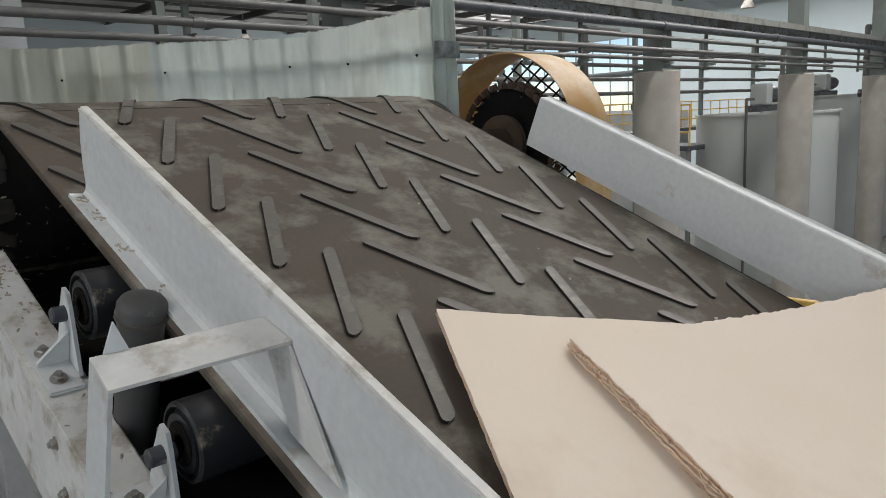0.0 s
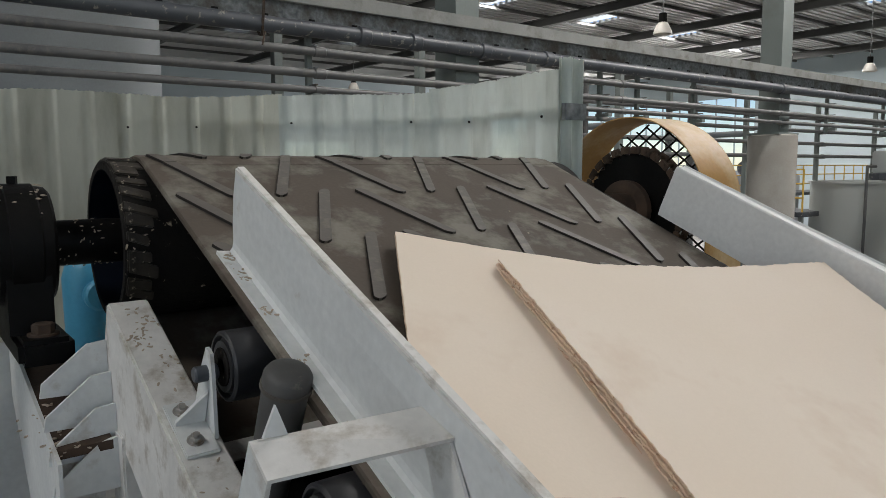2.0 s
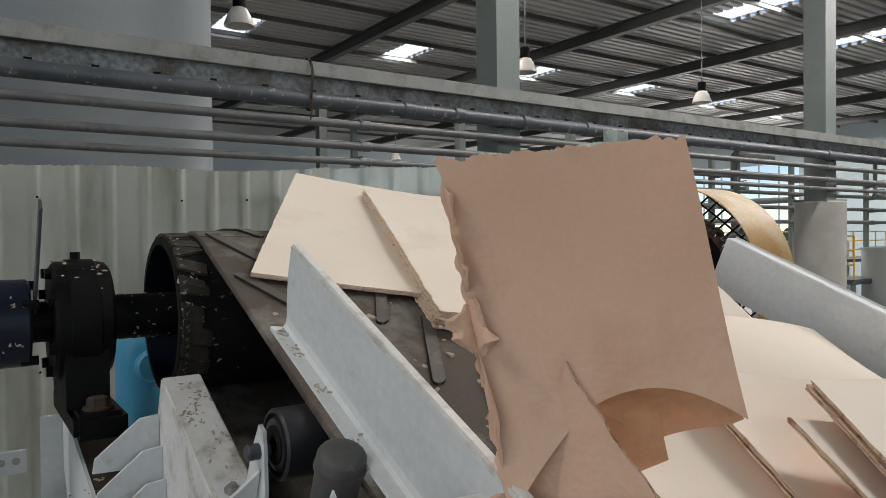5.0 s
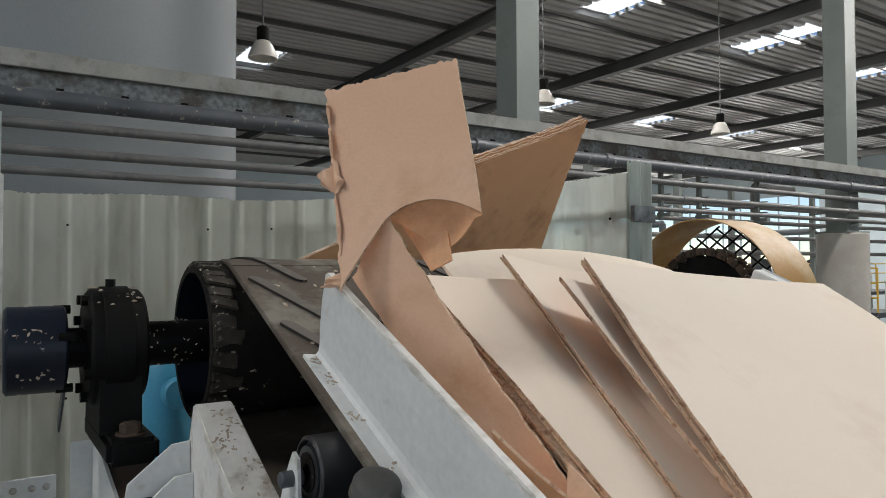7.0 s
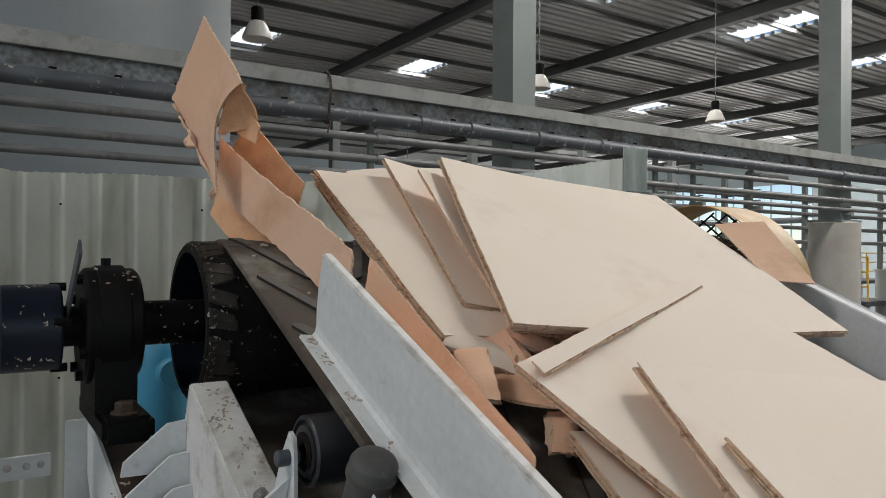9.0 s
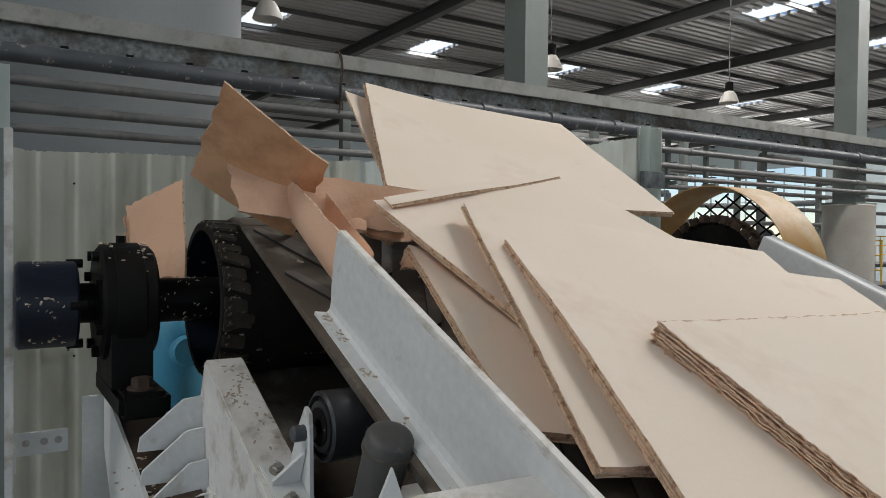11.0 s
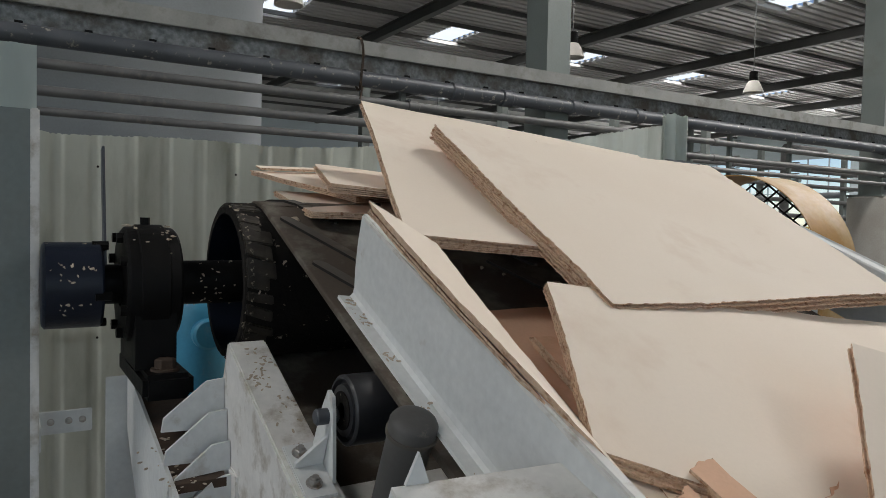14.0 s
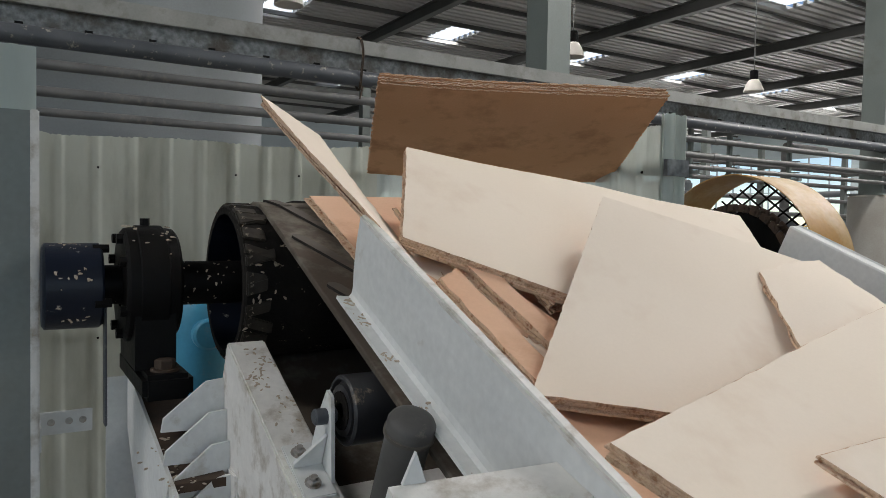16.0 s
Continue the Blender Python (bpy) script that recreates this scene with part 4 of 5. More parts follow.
part("flange", bm, BLUE, motor, "", True)
bm = bmesh.new()
box(bm, (0.44, 2.97, GROUND_Z), (0.69, 3.25, 2.27), 0.01)
part("stand", bm, PAINT_DIRTY, motor)
tagged(motor, "light blue painted motor on a stand", "motor")

# ---- chain guard ----
guard = empty("chain_guard", AXLE)
R_G, XA, XB = 0.40, 2.53, 2.79
bm = bmesh.new()
arc = [(-0.42, -1.2), (-0.41, -0.6)] + [(-R_G * math.cos(a), R_G * math.sin(a)) for a in [math.pi * k / 40 for k in range(41)]] + [(0.41, -0.6), (0.42, -1.2)]
prev = None
for y, z in arc:
    nrm = Vector((y, max(z, 0))).normalized() * 0.004
    row = [bm.verts.new((XA, y, z)), bm.verts.new((XB, y, z)), bm.verts.new((XB, y + nrm.x, z + nrm.y)), bm.verts.new((XA, y + nrm.x, z + nrm.y))]
    if prev:
        for j in range(4):
            bm.faces.new((prev[j], prev[(j + 1) % 4], row[(j + 1) % 4], row[j]))
    prev = row
part("cover", bm, YELLOW, guard, "ochre painted bent sheet cover", True)
bm = bmesh.new()
step = 0.062
for sgn in (1, -1):
    for k in range(-16, 17):
        pts = []
        for j in range(-30, 31):
            y = j * 0.0275 * 0.5
            z = sgn * y * 0.75 + k * step
            if y * y + max(z, 0) ** 2 < (R_G - 0.01) ** 2 and z > -0.7:
                pts.append((XB - 0.006, y, z))
        if len(pts) > 1:
            rod(bm, pts[0], pts[-1], 0.0045, 6)
part("mesh", bm, BLACK, guard, "expanded metal mesh")
tagged(guard, "ochre chain guard with an expanded metal side", "guard")

# gear box and lower drive beside the belt
drive = empty("chain_drive")
bm = bmesh.new()
rod(bm, (2.16, 1.55, 2.42), (2.42, 1.55, 2.42), 0.13, 32, 0.01)
part("wheel", bm, BLACK, drive, "", True)
bm = bmesh.new()
rod(bm, (2.30, 1.1, 2.25), (2.30, 1.42, 2.3), 0.11, 28, 0.02)
part("motor_body", bm, MACHINE, drive, "grey motor", True)
bm = bmesh.new()
box(bm, (2.2, 1.0, GROUND_Z), (2.5, 1.75, 2.1), 0.01)
part("stand", bm, YELLOW, drive, "ochre painted stand")
tagged(drive, "black drive wheel and motor on an ochre stand", "drive")
railing(2.75, -1.5, 1.2, 3.6, 90)

# ---- belt: strips that run up the slope and over the drum, with chevron cleats ----
PITCH, PER = 0.2562, 5
STEP = PITCH / PER
CLEATS = [(0.515, 0.65), (0.905, 0.766), (1.009, 1.149), (1.38, 1.25), (1.497, 1.628), (1.868, 1.735)]
CL_LEN, CL_TOP = 0.288, -0.031
belt = empty("conveyor_belt", BELT)
tagged(belt, "worn grey-brown rubber conveyor belt with chevron cleats", "conveyor belt")


def cleat_piece(ua, ub, lo, hi, a, b):
    """The stretch a..b of a cleat that runs from (ua, hi) down to (ub, lo), about the strip's middle."""
    mid = (a + b) / 2
    bm = bmesh.new()
    slant = (ub - ua) / (lo - hi)
    wu = 0.0155 * math.hypot(1, slant)
    rows = {a, b}
    rows.update(q for d in (0.0008, 0.003, 0.008, 0.0155) for q in (lo + d, hi - d) if a < q < b)
    prev = None
    for w in sorted(rows):
        d = min(1.0, max(0.03, min(w - lo, hi - w) / 0.0155))
        f = math.sqrt(1 - (1 - d) ** 2)
        c = ua + slant * (w - hi)
        ring = [bm.verts.new((c + q * wu * f, w - mid, z)) for q, z in ((-1.0, 0.0), (-0.93, 0.0065), (0.93, 0.0065), (1.0, 0.0))]
        if prev:
            for j in range(3):
                # top in plain rubber, flanks in the darker painted shade
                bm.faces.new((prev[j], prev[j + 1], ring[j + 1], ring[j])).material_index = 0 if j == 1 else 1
            bm.faces.new((prev[3], prev[0], ring[0], ring[3]))
        else:
            bm.faces.new(ring)
        prev = ring
    bm.faces.new(prev[::-1])
    return mesh_of(bm, "cleat", [CLEAT, CLEAT_SIDE_SHADE])


phase_meshes = []
for p in range(PER):
    a, b = p * STEP, (p + 1) * STEP
    found = []
    for ua, ub in CLEATS:
        for k in (-1, 0, 1, 2):
            hi = CL_TOP % PITCH + k * PITCH
            lo = hi - CL_LEN
            x0, x1 = max(a, lo), min(b, hi)
            if x1 - x0 > 0.004:
                found.append((cleat_piece(ua, ub, lo, hi, x0, x1), (x0 + x1) / 2 - (a + b) / 2))
    phase_meshes.append(found)

strips = []
K0, K1 = math.floor(-6.9 / STEP), math.ceil(1.05 / STEP)
for k in range(K0, K1):
    bm = bmesh.new()
    uv = bm.loops.layers.uv.new("UVMap")
    hl = STEP / 2 + 0.0006
    prof = [(U0, -0.012), (U0, -0.003), (U0 + 0.004, 0.0), (U1 - 0.004, 0.0), (U1, -0.003), (U1, -0.012)]
    lo = [bm.verts.new((u, -hl, h)) for u, h in prof]
    hi = [bm.verts.new((u, hl, h)) for u, h in prof]
    for i in range(len(prof)):
        j = (i + 1) % len(prof)
        bm.faces.new((lo[i], lo[j], hi[j], hi[i]))
    bm.faces.new(lo)
    bm.faces.new(hi[::-1])
    for f in bm.faces:
        for lp in f.loops:
            lp[uv].uv = (lp.vert.co.x, lp.vert.co.y + (k + 0.5) * STEP)
    st = part("strip", bm, RUBBER, belt)
    for me, off in phase_meshes[k % PER]:
        c = new("cleat", me)
        c.parent = st
        c.matrix_basis = Matrix.Translation((0, off, 0))
    strips.append((st, (k + 0.5) * STEP))

# ---- stacks of pulp board riding on the belt ----
from mathutils import Quaternion

boards = []


def lattice(corners, n, bow, seed, wave=0.009):
    """An n x n lattice over the four corners (u, v, h): first, along the first edge, opposite, last; bow lifts its middle."""
    c = [Vector(q) for q in corners]
    out = []
    for j in range(n + 1):
        b = j / n
        row = []
        for i in range(n + 1):
            a = i / n
            p = (c[0] * (1 - a) + c[1] * a) * (1 - b) + (c[3] * (1 - a) + c[2] * a) * b
            p.z += bow * (4 * a * (1 - a)) * (0.4 + 0.6 * 4 * b * (1 - b))
            p.z += wave * noise.noise(Vector((p.x * 2.2, p.y * 2.2, seed)))
            row.append(p)
        out.append(row)
    return out


def board(corners, label, layers=6, thick=0.034, bow=0.0, face="cream", ragged=0.0022, tip=None, n=44, slip=0.006, name="board_stack"):
    """A stack of boards with torn, layered edges; its corners in the belt frame at the start of the clip."""
    if ragged < 0.005:
        thick *= 0.78
    mid = sum((Vector(q) for q in corners), Vector()) / 4
    thing = empty(name, BELT @ Matrix.Translation(mid))
    seed = len(boards) * 7.3
    rnd = random.Random(len(boards))
    t = thick / layers
    for k in range(layers):
        loc = [Vector(q) - mid for q in corners]
        dx, dy = rnd.uniform(-slip, slip), rnd.uniform(-slip, slip)
        if k:
            loc = [q + Vector((dx, dy, -k * t)) for q in loc]
        g = lattice(loc, n, bow, seed)
        for j in range(n + 1):
            for i in range(n + 1):
                if i in (0, n) or j in (0, n):
                    p = g[j][i]
                    w = noise.noise_vector(Vector((p.x * 55, p.y * 55, seed + k * 3.1))) + 0.6 * noise.noise_vector(Vector((p.x * 120, p.y * 120, seed + k)))
                    corner = i in (0, n) and j in (0, n)
                    g[j][i] = p + Vector((w.x, w.y, 0.15 * w.z)) * ragged * (0.5 if corner else 1.0)
        bm = bmesh.new()
        top = [[bm.verts.new(q) for q in row] for row in g]
        bot = [[bm.verts.new(q - Vector((0, 0, t * 0.78))) for q in row] for row in g]
        for j in range(n):
            for i in range(n):
                rim_cell = min(i, j, n - 1 - i, n - 1 - j) < 3
                if k == 0 or rim_cell:
                    f = bm.faces.new((top[j][i], top[j][i + 1], top[j + 1][i + 1], top[j + 1][i]))
                    f.material_index = (1 if face == "brown" else 0) if k == 0 else 2
                if k == layers - 1 or rim_cell:
                    f = bm.faces.new((bot[j][i], bot[j + 1][i], bot[j + 1][i + 1], bot[j][i + 1]))
                    f.material_index = 1
        rim = [(0, i) for i in range(n)] + [(j, n) for j in range(n)] + [(n, i) for i in range(n, 0, -1)] + [(j, 0) for j in range(n, 0, -1)]
        for a, b in zip(rim, rim[1:] + rim[:1]):
            f = bm.faces.new((top[a[0]][a[1]], bot[a[0]][a[1]], bot[b[0]][b[1]], top[b[0]][b[1]]))
            f.material_index = 2
        loose = [q for q in bm.verts if not q.link_faces]
        for q in loose:
            bm.verts.remove(q)
        part("sheet", bm, [CREAM, KRAFT if face == "brown" else KRAFT_INNER, KRAFT_EDGE_PALE if len(boards) < 3 else KRAFT_EDGE], thing, "", True)
    tagged(thing, label, "pulp board", "pulp boards on the belt")
    boards.append((thing, mid, tip))
    return thing


def rolled_board(label):
    """A thin brown board rolled into a gutter along the skirt; it rides with the second group."""
    mid = Vector((0.62, -3.40, 0.14))
    thing = empty("board_roll", BELT @ Matrix.Translation(mid))
    outline = spline([(0.553, 0.185), (0.545, 0.14), (0.553, 0.105), (0.575, 0.085), (0.598, 0.10), (0.614, 0.145), (0.628, 0.195)], 6)
    rows_r = []
    n = 30
    for i in range(n + 1):
        a = i / n
        row = []
        for k, q in enumerate(outline):
            b = k / (len(outline) - 1)
            v = -3.30 + 0.13 * b ** 1.5 - (0.52 + 0.08 * b) * a + 0.006 * noise.noise(Vector((b * 9, a * 3, 2.0)))
            widen = 1 + 0.25 * a
            row.append(Vector((0.6 + (q.x - 0.6) * widen + 0.01 * a * b, v, q.y - 0.07 * a * b + 0.004 * noise.noise(Vector((a * 7, b * 5, 4.0))))) - mid)
        rows_r.append(row)
    bm = bmesh.new()
    va = [[bm.verts.new(q) for q in r] for r in rows_r]
    vb = []
    for r in rows_r:
        off = []
        for k, q in enumerate(r):
            d = (r[min(k + 1, len(r) - 1)] - r[max(k - 1, 0)]).normalized()
            off.append(bm.verts.new(q + Vector((d.z, 0, -d.x)) * 0.006))
        vb.append(off)
    m = len(outline) - 1
    for i in range(n):
        for k in range(m):
            bm.faces.new((va[i][k], va[i][k + 1], va[i + 1][k + 1], va[i + 1][k]))
            bm.faces.new((vb[i][k], vb[i + 1][k], vb[i + 1][k + 1], vb[i][k + 1]))
        for k in (0, m):
            bm.faces.new((va[i][k], vb[i][k], vb[i + 1][k], va[i + 1][k])).material_index = 1
    for k in range(m):
        for i in (0, n):
            bm.faces.new((va[i][k], vb[i][k], vb[i][k + 1], va[i][k + 1])).material_index = 1
    part("sheet", bm, [KRAFT, KRAFT_EDGE], thing, "", True)
    tagged(thing, label, "pulp board", "pulp boards on the belt")
    boards.append((thing, mid, "D"))
    return thing


WHITE_STACK = "stack of cream pulp boards with torn brown edges"
BROWN_SHEET = "brown kraft board with torn edges"
# first pair
board([(0.936, -0.858, 0.033), (1.55, -1.22, 0.05), (1.45, -1.98, 0.03), (0.535, -1.60, 0.022)], WHITE_STACK, 3, 0.016, 0, tip="S")
board([(1.091, -1.072, 0.06), (2.057, -1.371, 0.13), (1.80, -2.19, 0.065), (0.887, -1.901, 0.052)], "thick stack of cream pulp boards with a torn crumbling edge", 11, 0.048, -0.03, ragged=0.006, n=110, tip="S", slip=0.009)
board([(1.10, -2.04, 0.05), (2.0, -2.2, 0.065), (1.8, -2.9, 0.05), (1.0, -2.6, 0.03)], "arched cream pulp board", 3, 0.016, 0.125, tip="Q0")
# second group
board([(0.80, -2.43, 0.16), (1.5, -2.55, 0.175), (1.4, -3.45, 0.105), (0.729, -3.362, 0.105)], WHITE_STACK, 9, 0.06, 0, tip="Q0", slip=0.012)
board([(1.024, -2.435, 0.219), (1.75, -2.6, 0.2), (1.6, -3.45, 0.13), (0.845, -3.257, 0.121)], WHITE_STACK, 4, 0.022, -0.06, tip="Q0")
board([(1.022, -2.656, 0.255), (1.8, -2.75, 0.225), (1.65, -3.55, 0.16), (0.859, -3.423, 0.144)], WHITE_STACK, 3, 0.016, -0.07, tip="Q")
board([(1.112, -2.623, 0.287), (2.04, -2.70, 0.24), (1.80, -3.62, 0.19), (0.83, -3.443, 0.172)], WHITE_STACK, 5, 0.026, -0.032, tip="Q")
board([(1.98, -3.02, 0.25), (2.11, -3.10, 0.30), (1.99, -3.40, 0.22), (1.86, -3.34, 0.20)], "small brown board leaning by the skirt", 1, 0.006, face="brown", tip="D", n=8)
board([(0.79, -3.37, 0.095), (0.87, -3.38, 0.12), (0.84, -3.62, 0.085), (0.77, -3.50, 0.05)], BROWN_SHEET, 2, 0.012, -0.02, face="brown", tip="D", n=8)
rolled_board("rolled brown board lying open against the skirt")
board([(0.706, -3.612, 0.191), (1.495, -3.325, 0.205), (1.66, -3.95, 0.17), (0.84, -4.22, 0.125)], "cream pulp board with a rolled lip and torn underside", 4, 0.024, 0, tip="R")
board([(0.72, -3.632, 0.205), (1.49, -3.345, 0.217), (1.497, -3.375, 0.211), (0.727, -3.662, 0.197)], "rolled lip of a cream pulp board", 2, 0.012, 0, tip="R", n=12)
board([(0.912, -3.695, 0.222), (1.95, -3.87, 0.17), (1.62, -4.72, 0.12), (0.62, -4.56, 0.165)], WHITE_STACK, 5, 0.03, 0, tip="R")
board([(0.891, -3.912, 0.225), (2.03, -4.08, 0.175), (1.7, -5.05, 0.16), (0.60, -4.88, 0.19)], WHITE_STACK, 6, 0.034, 0, tip="T2")
board([(0.94, -4.335, 0.245), (2.08, -4.33, 0.215), (2.02, -5.15, 0.18), (0.96, -5.19, 0.185)], "cream pulp board stack with a dark torn edge", 12, 0.042, -0.02, ragged=0.0065, n=110, tip="T", slip=0.010)
# third group
board([(0.42, -5.035, 0.318), (0.60, -5.0, 0.22), (0.70, -5.62, 0.06), (0.525, -5.70, 0.21)], "narrow layered board stack leaning on the skirt", 5, 0.035, 0)
board([(0.80, -5.11, 0.24), (2.07, -5.25, 0.13), (1.35, -6.15, 0.13), (0.62, -5.5, 0.16)], WHITE_STACK, 7, 0.036, 0)
board([(1.136, -5.516, 0.28), (1.80, -5.77, 0.19), (1.35, -6.35, 0.15), (0.64, -5.99, 0.10)], "tilted cream board with a pale layered edge", 4, 0.03, 0)
board([(1.42, -5.80, 0.215), (1.75, -5.74, 0.215), (1.7, -6.05, 0.20), (1.2, -6.10, 0.19)], "crumpled cream board scrap", 2, 0.014, 0.015, ragged=0.012, n=10)
board([(0.567, -6.226, 0.205), (1.66, -5.99, 0.225), (1.9, -6.5, 0.20), (0.75, -6.72, 0.195)], WHITE_STACK, 6, 0.034, 0)
board([(0.818, -6.354, 0.24), (1.5, -6.35, 0.25), (1.5, -6.75, 0.23), (0.9, -6.65, 0.225)], WHITE_STACK, 3, 0.018, 0)
board([(0.62, -4.95, 0.032), (1.2, -4.95, 0.032), (1.2, -5.75, 0.03), (0.62, -5.75, 0.03)], BROWN_SHEET, 4, 0.03, face="brown", slip=0.02)
board([(0.80, -5.12, 0.075), (1.3, -5.2, 0.075), (1.25, -5.24, 0.075), (0.78, -5.34, 0.075)], BROWN_SHEET, 4, 0.03, face="brown")
board([(0.60, -5.42, 0.11), (0.8, -5.38, 0.12), (0.85, -5.9, 0.09), (0.62, -5.95, 0.08)], WHITE_STACK, 3, 0.02, slip=0.015)
board([(0.66, -5.62, 0.12), (0.71, -5.60, 0.13), (0.74, -6.0, 0.10), (0.68, -6.0, 0.10)], "narrow torn strip of brown board", 3, 0.03, face="brown", n=10, ragged=0.008)
board([(0.73, -5.58, 0.14), (0.78, -5.57, 0.145), (0.83, -5.95, 0.10), (0.78, -5.95, 0.10)], "narrow torn strip of brown board", 4, 0.03, face="brown", n=10, ragged=0.008)
board([(0.86, -5.70, 0.13), (0.98, -5.66, 0.135), (0.99, -5.70, 0.12), (0.87, -5.74, 0.12)], "narrow torn strip of brown board", 5, 0.03, face="brown", n=8, ragged=0.008)
board([(0.56, -5.6, 0.07), (1.2, -5.7, 0.08), (1.2, -6.4, 0.07), (0.56, -6.3, 0.06)], BROWN_SHEET, 4, 0.03, face="brown", slip=0.02)

rnd = random.Random(8)
for k in range(11):
    u, v, w, l, turn = rnd.uniform(0.56, 0.80), rnd.uniform(-5.72, -5.5), rnd.uniform(0.03, 0.06), rnd.uniform(0.2, 0.36), rnd.gauss(0.15, 0.25)
    au, av = Vector((math.cos(turn), math.sin(turn))) * w, Vector((math.sin(turn), -math.cos(turn))) * l
    h = 0.06 + 0.004 * k
    board([(u, v, h + 0.015), (u + au.x, v + au.y, h + 0.02), (u + au.x + av.x, v + au.y + av.y, h + 0.005), (u + av.x, v + av.y, h)], "narrow torn strip of pulp board in the pile", 3, 0.016,
          face="brown" if k % 2 else "cream", n=14, ragged=0.006, slip=0.008)

board([(0.757, -3.729, 0.12), (1.3, -3.85, 0.12), (1.2, -4.60, 0.09), (0.645, -4.38, 0.09)], "thin stack of cream pulp boards with brown edges", 4, 0.024, 0, tip="R")
rnd = random.Random(17)
for k in range(9):
    u, v, w, l, turn = rnd.uniform(0.70, 0.92), rnd.uniform(-3.62, -3.36), rnd.uniform(0.05, 0.1), rnd.uniform(0.08, 0.16), rnd.gauss(0.2, 0.5)
    au, av = Vector((math.cos(turn), math.sin(turn))) * w, Vector((math.sin(turn), -math.cos(turn))) * l
    h = 0.03 + 0.008 * k
    board([(u, v, h + 0.012), (u + au.x, v + au.y, h + 0.03), (u + au.x + av.x, v + au.y + av.y, h + 0.01), (u + av.x, v + av.y, h)], "torn brown scrap of pulp board in the pile", 2, 0.01, 0.012,
          face="brown" if k % 3 else "cream", n=14, ragged=0.006, slip=0.006, tip="D")
# long brown board bent along the skirt: a front leaf and a back leaf
def leaf(label, length, h0, h1, dip, bow, seed, skew=0.2, face=KRAFT):
    """A thin brown board from its upper corner: x along it, y up its width."""
    thing = empty("kraft_leaf")
    bm = bmesh.new()
    n, m = 40, 10
    va, vb = [], []
    for i in range(n + 1):
        a = i / n
        top = -dip * math.sin(math.pi * min(1.0, a * 1.25))
        low = -(h0 + (h1 - h0) * a)
        ra, rb = [], []
        for j in range(m + 1):
            b = j / m
            x = length * a + skew * h0 * b + (0.016 * noise.noise(Vector((b * 9, seed, 1.0))) if i in (0, n) else 0)
            y = top + (low - top) * b + (0.006 * noise.noise(Vector((a * 40, seed, b * 3))) if j in (0, m) else 0)
            z = bow * (4 * a * (1 - a)) + 0.05 * bow * noise.noise(Vector((x * 5, y * 5, seed)))
            ra.append(bm.verts.new((x, y, z)))
            rb.append(bm.verts.new((x, y, z - 0.006)))
        va.append(ra)
        vb.append(rb)
    for i in range(n):
        for j in range(m):
            bm.faces.new((va[i][j], va[i][j + 1], va[i + 1][j + 1], va[i + 1][j]))
            bm.faces.new((vb[i][j], vb[i + 1][j], vb[i + 1][j + 1], vb[i][j + 1]))
        for j in (0, m):
            bm.faces.new((va[i][j], vb[i][j], vb[i + 1][j], va[i + 1][j])).material_index = 1
    for j in range(m):
        for i in (0, n):
            bm.faces.new((va[i][j], vb[i][j], vb[i][j + 1], va[i][j + 1])).material_index = 1
    part("sheet", bm, [face, KRAFT_EDGE], thing, "", True)
    tagged(thing, label, "pulp board", "pulp boards on the belt")
    return thing


leaf_front = leaf("long brown kraft board leaning on the skirt", 0.75, 0.15, 0.13, 0.012, -0.01, 1.3, 0.37)
leaf_back = leaf("bent brown kraft board with a torn end", 0.31, 0.29, 0.27, -0.004, 0.012, 4.1, 0.4, KRAFT_INNER)

# brown panel that stands up from the pile, torn along its top
panel_up = empty("standing_board")
bm = bmesh.new()
rnd = random.Random(3)
NX, NY = 56, 64


def panel_low(a):
    """The lower border of the standing board: a long torn corner, then an arched fold."""
    if a < 0.37:
        return -0.24 + 0.115 * (a / 0.37) ** 0.85
    w = (a - 0.37) / 0.63
    return -0.125 - 0.04 * w * w + 0.1 * w * (1 - w)


grid_a, grid_b = [], []
for j in range(NY + 1):
    b = j / NY
    ra, rb = [], []
    for i in range(NX + 1):
        a = i / NX
        low, high = panel_low(a), 0.207 - 0.035 * a
        x, y = -0.147 + 0.297 * a, low + (high - low) * b
        if j == NY:
            y += 0.006 * noise.noise(Vector((x * 40, 3.1, 0))) + 0.004 * noise.noise(Vector((x * 140, 5.1, 0))) + 0.004 * rnd.random()
        if i == 0:
            x += 0.006 * noise.noise(Vector((y * 45, 7.7, 0))) + 0.004 * noise.noise(Vector((y * 130, 1.7, 0))) + 0.002 * rnd.random() + (0.012 if 0.3 < b < 0.36 else 0)
        z = 0.006 * noise.noise(Vector((x * 6, y * 6, 2.0))) + 0.012 * (1 - b) ** 3
        ra.append(bm.verts.new((x, y, z)))
        rb.append(bm.verts.new((x, y, z - 0.006)))
    grid_a.append(ra)
    grid_b.append(rb)
for j in range(NY):
    for i in range(NX):
        bm.faces.new((grid_a[j][i], grid_a[j][i + 1], grid_a[j + 1][i + 1], grid_a[j + 1][i]))
        bm.faces.new((grid_b[j][i], grid_b[j + 1][i], grid_b[j + 1][i + 1], grid_b[j][i + 1]))
for i in range(NX):
    for g in (0, NY):
        bm.faces.new((grid_a[g][i], grid_b[g][i], grid_b[g][i + 1], grid_a[g][i + 1])).material_index = 1
for j in range(NY):
    for g in (0, NX):
        bm.faces.new((grid_a[j][g], grid_b[j][g], grid_b[j + 1][g], grid_a[j + 1][g])).material_index = 1
part("sheet", bm, [KRAFT, KRAFT_EDGE], panel_up, "", True)


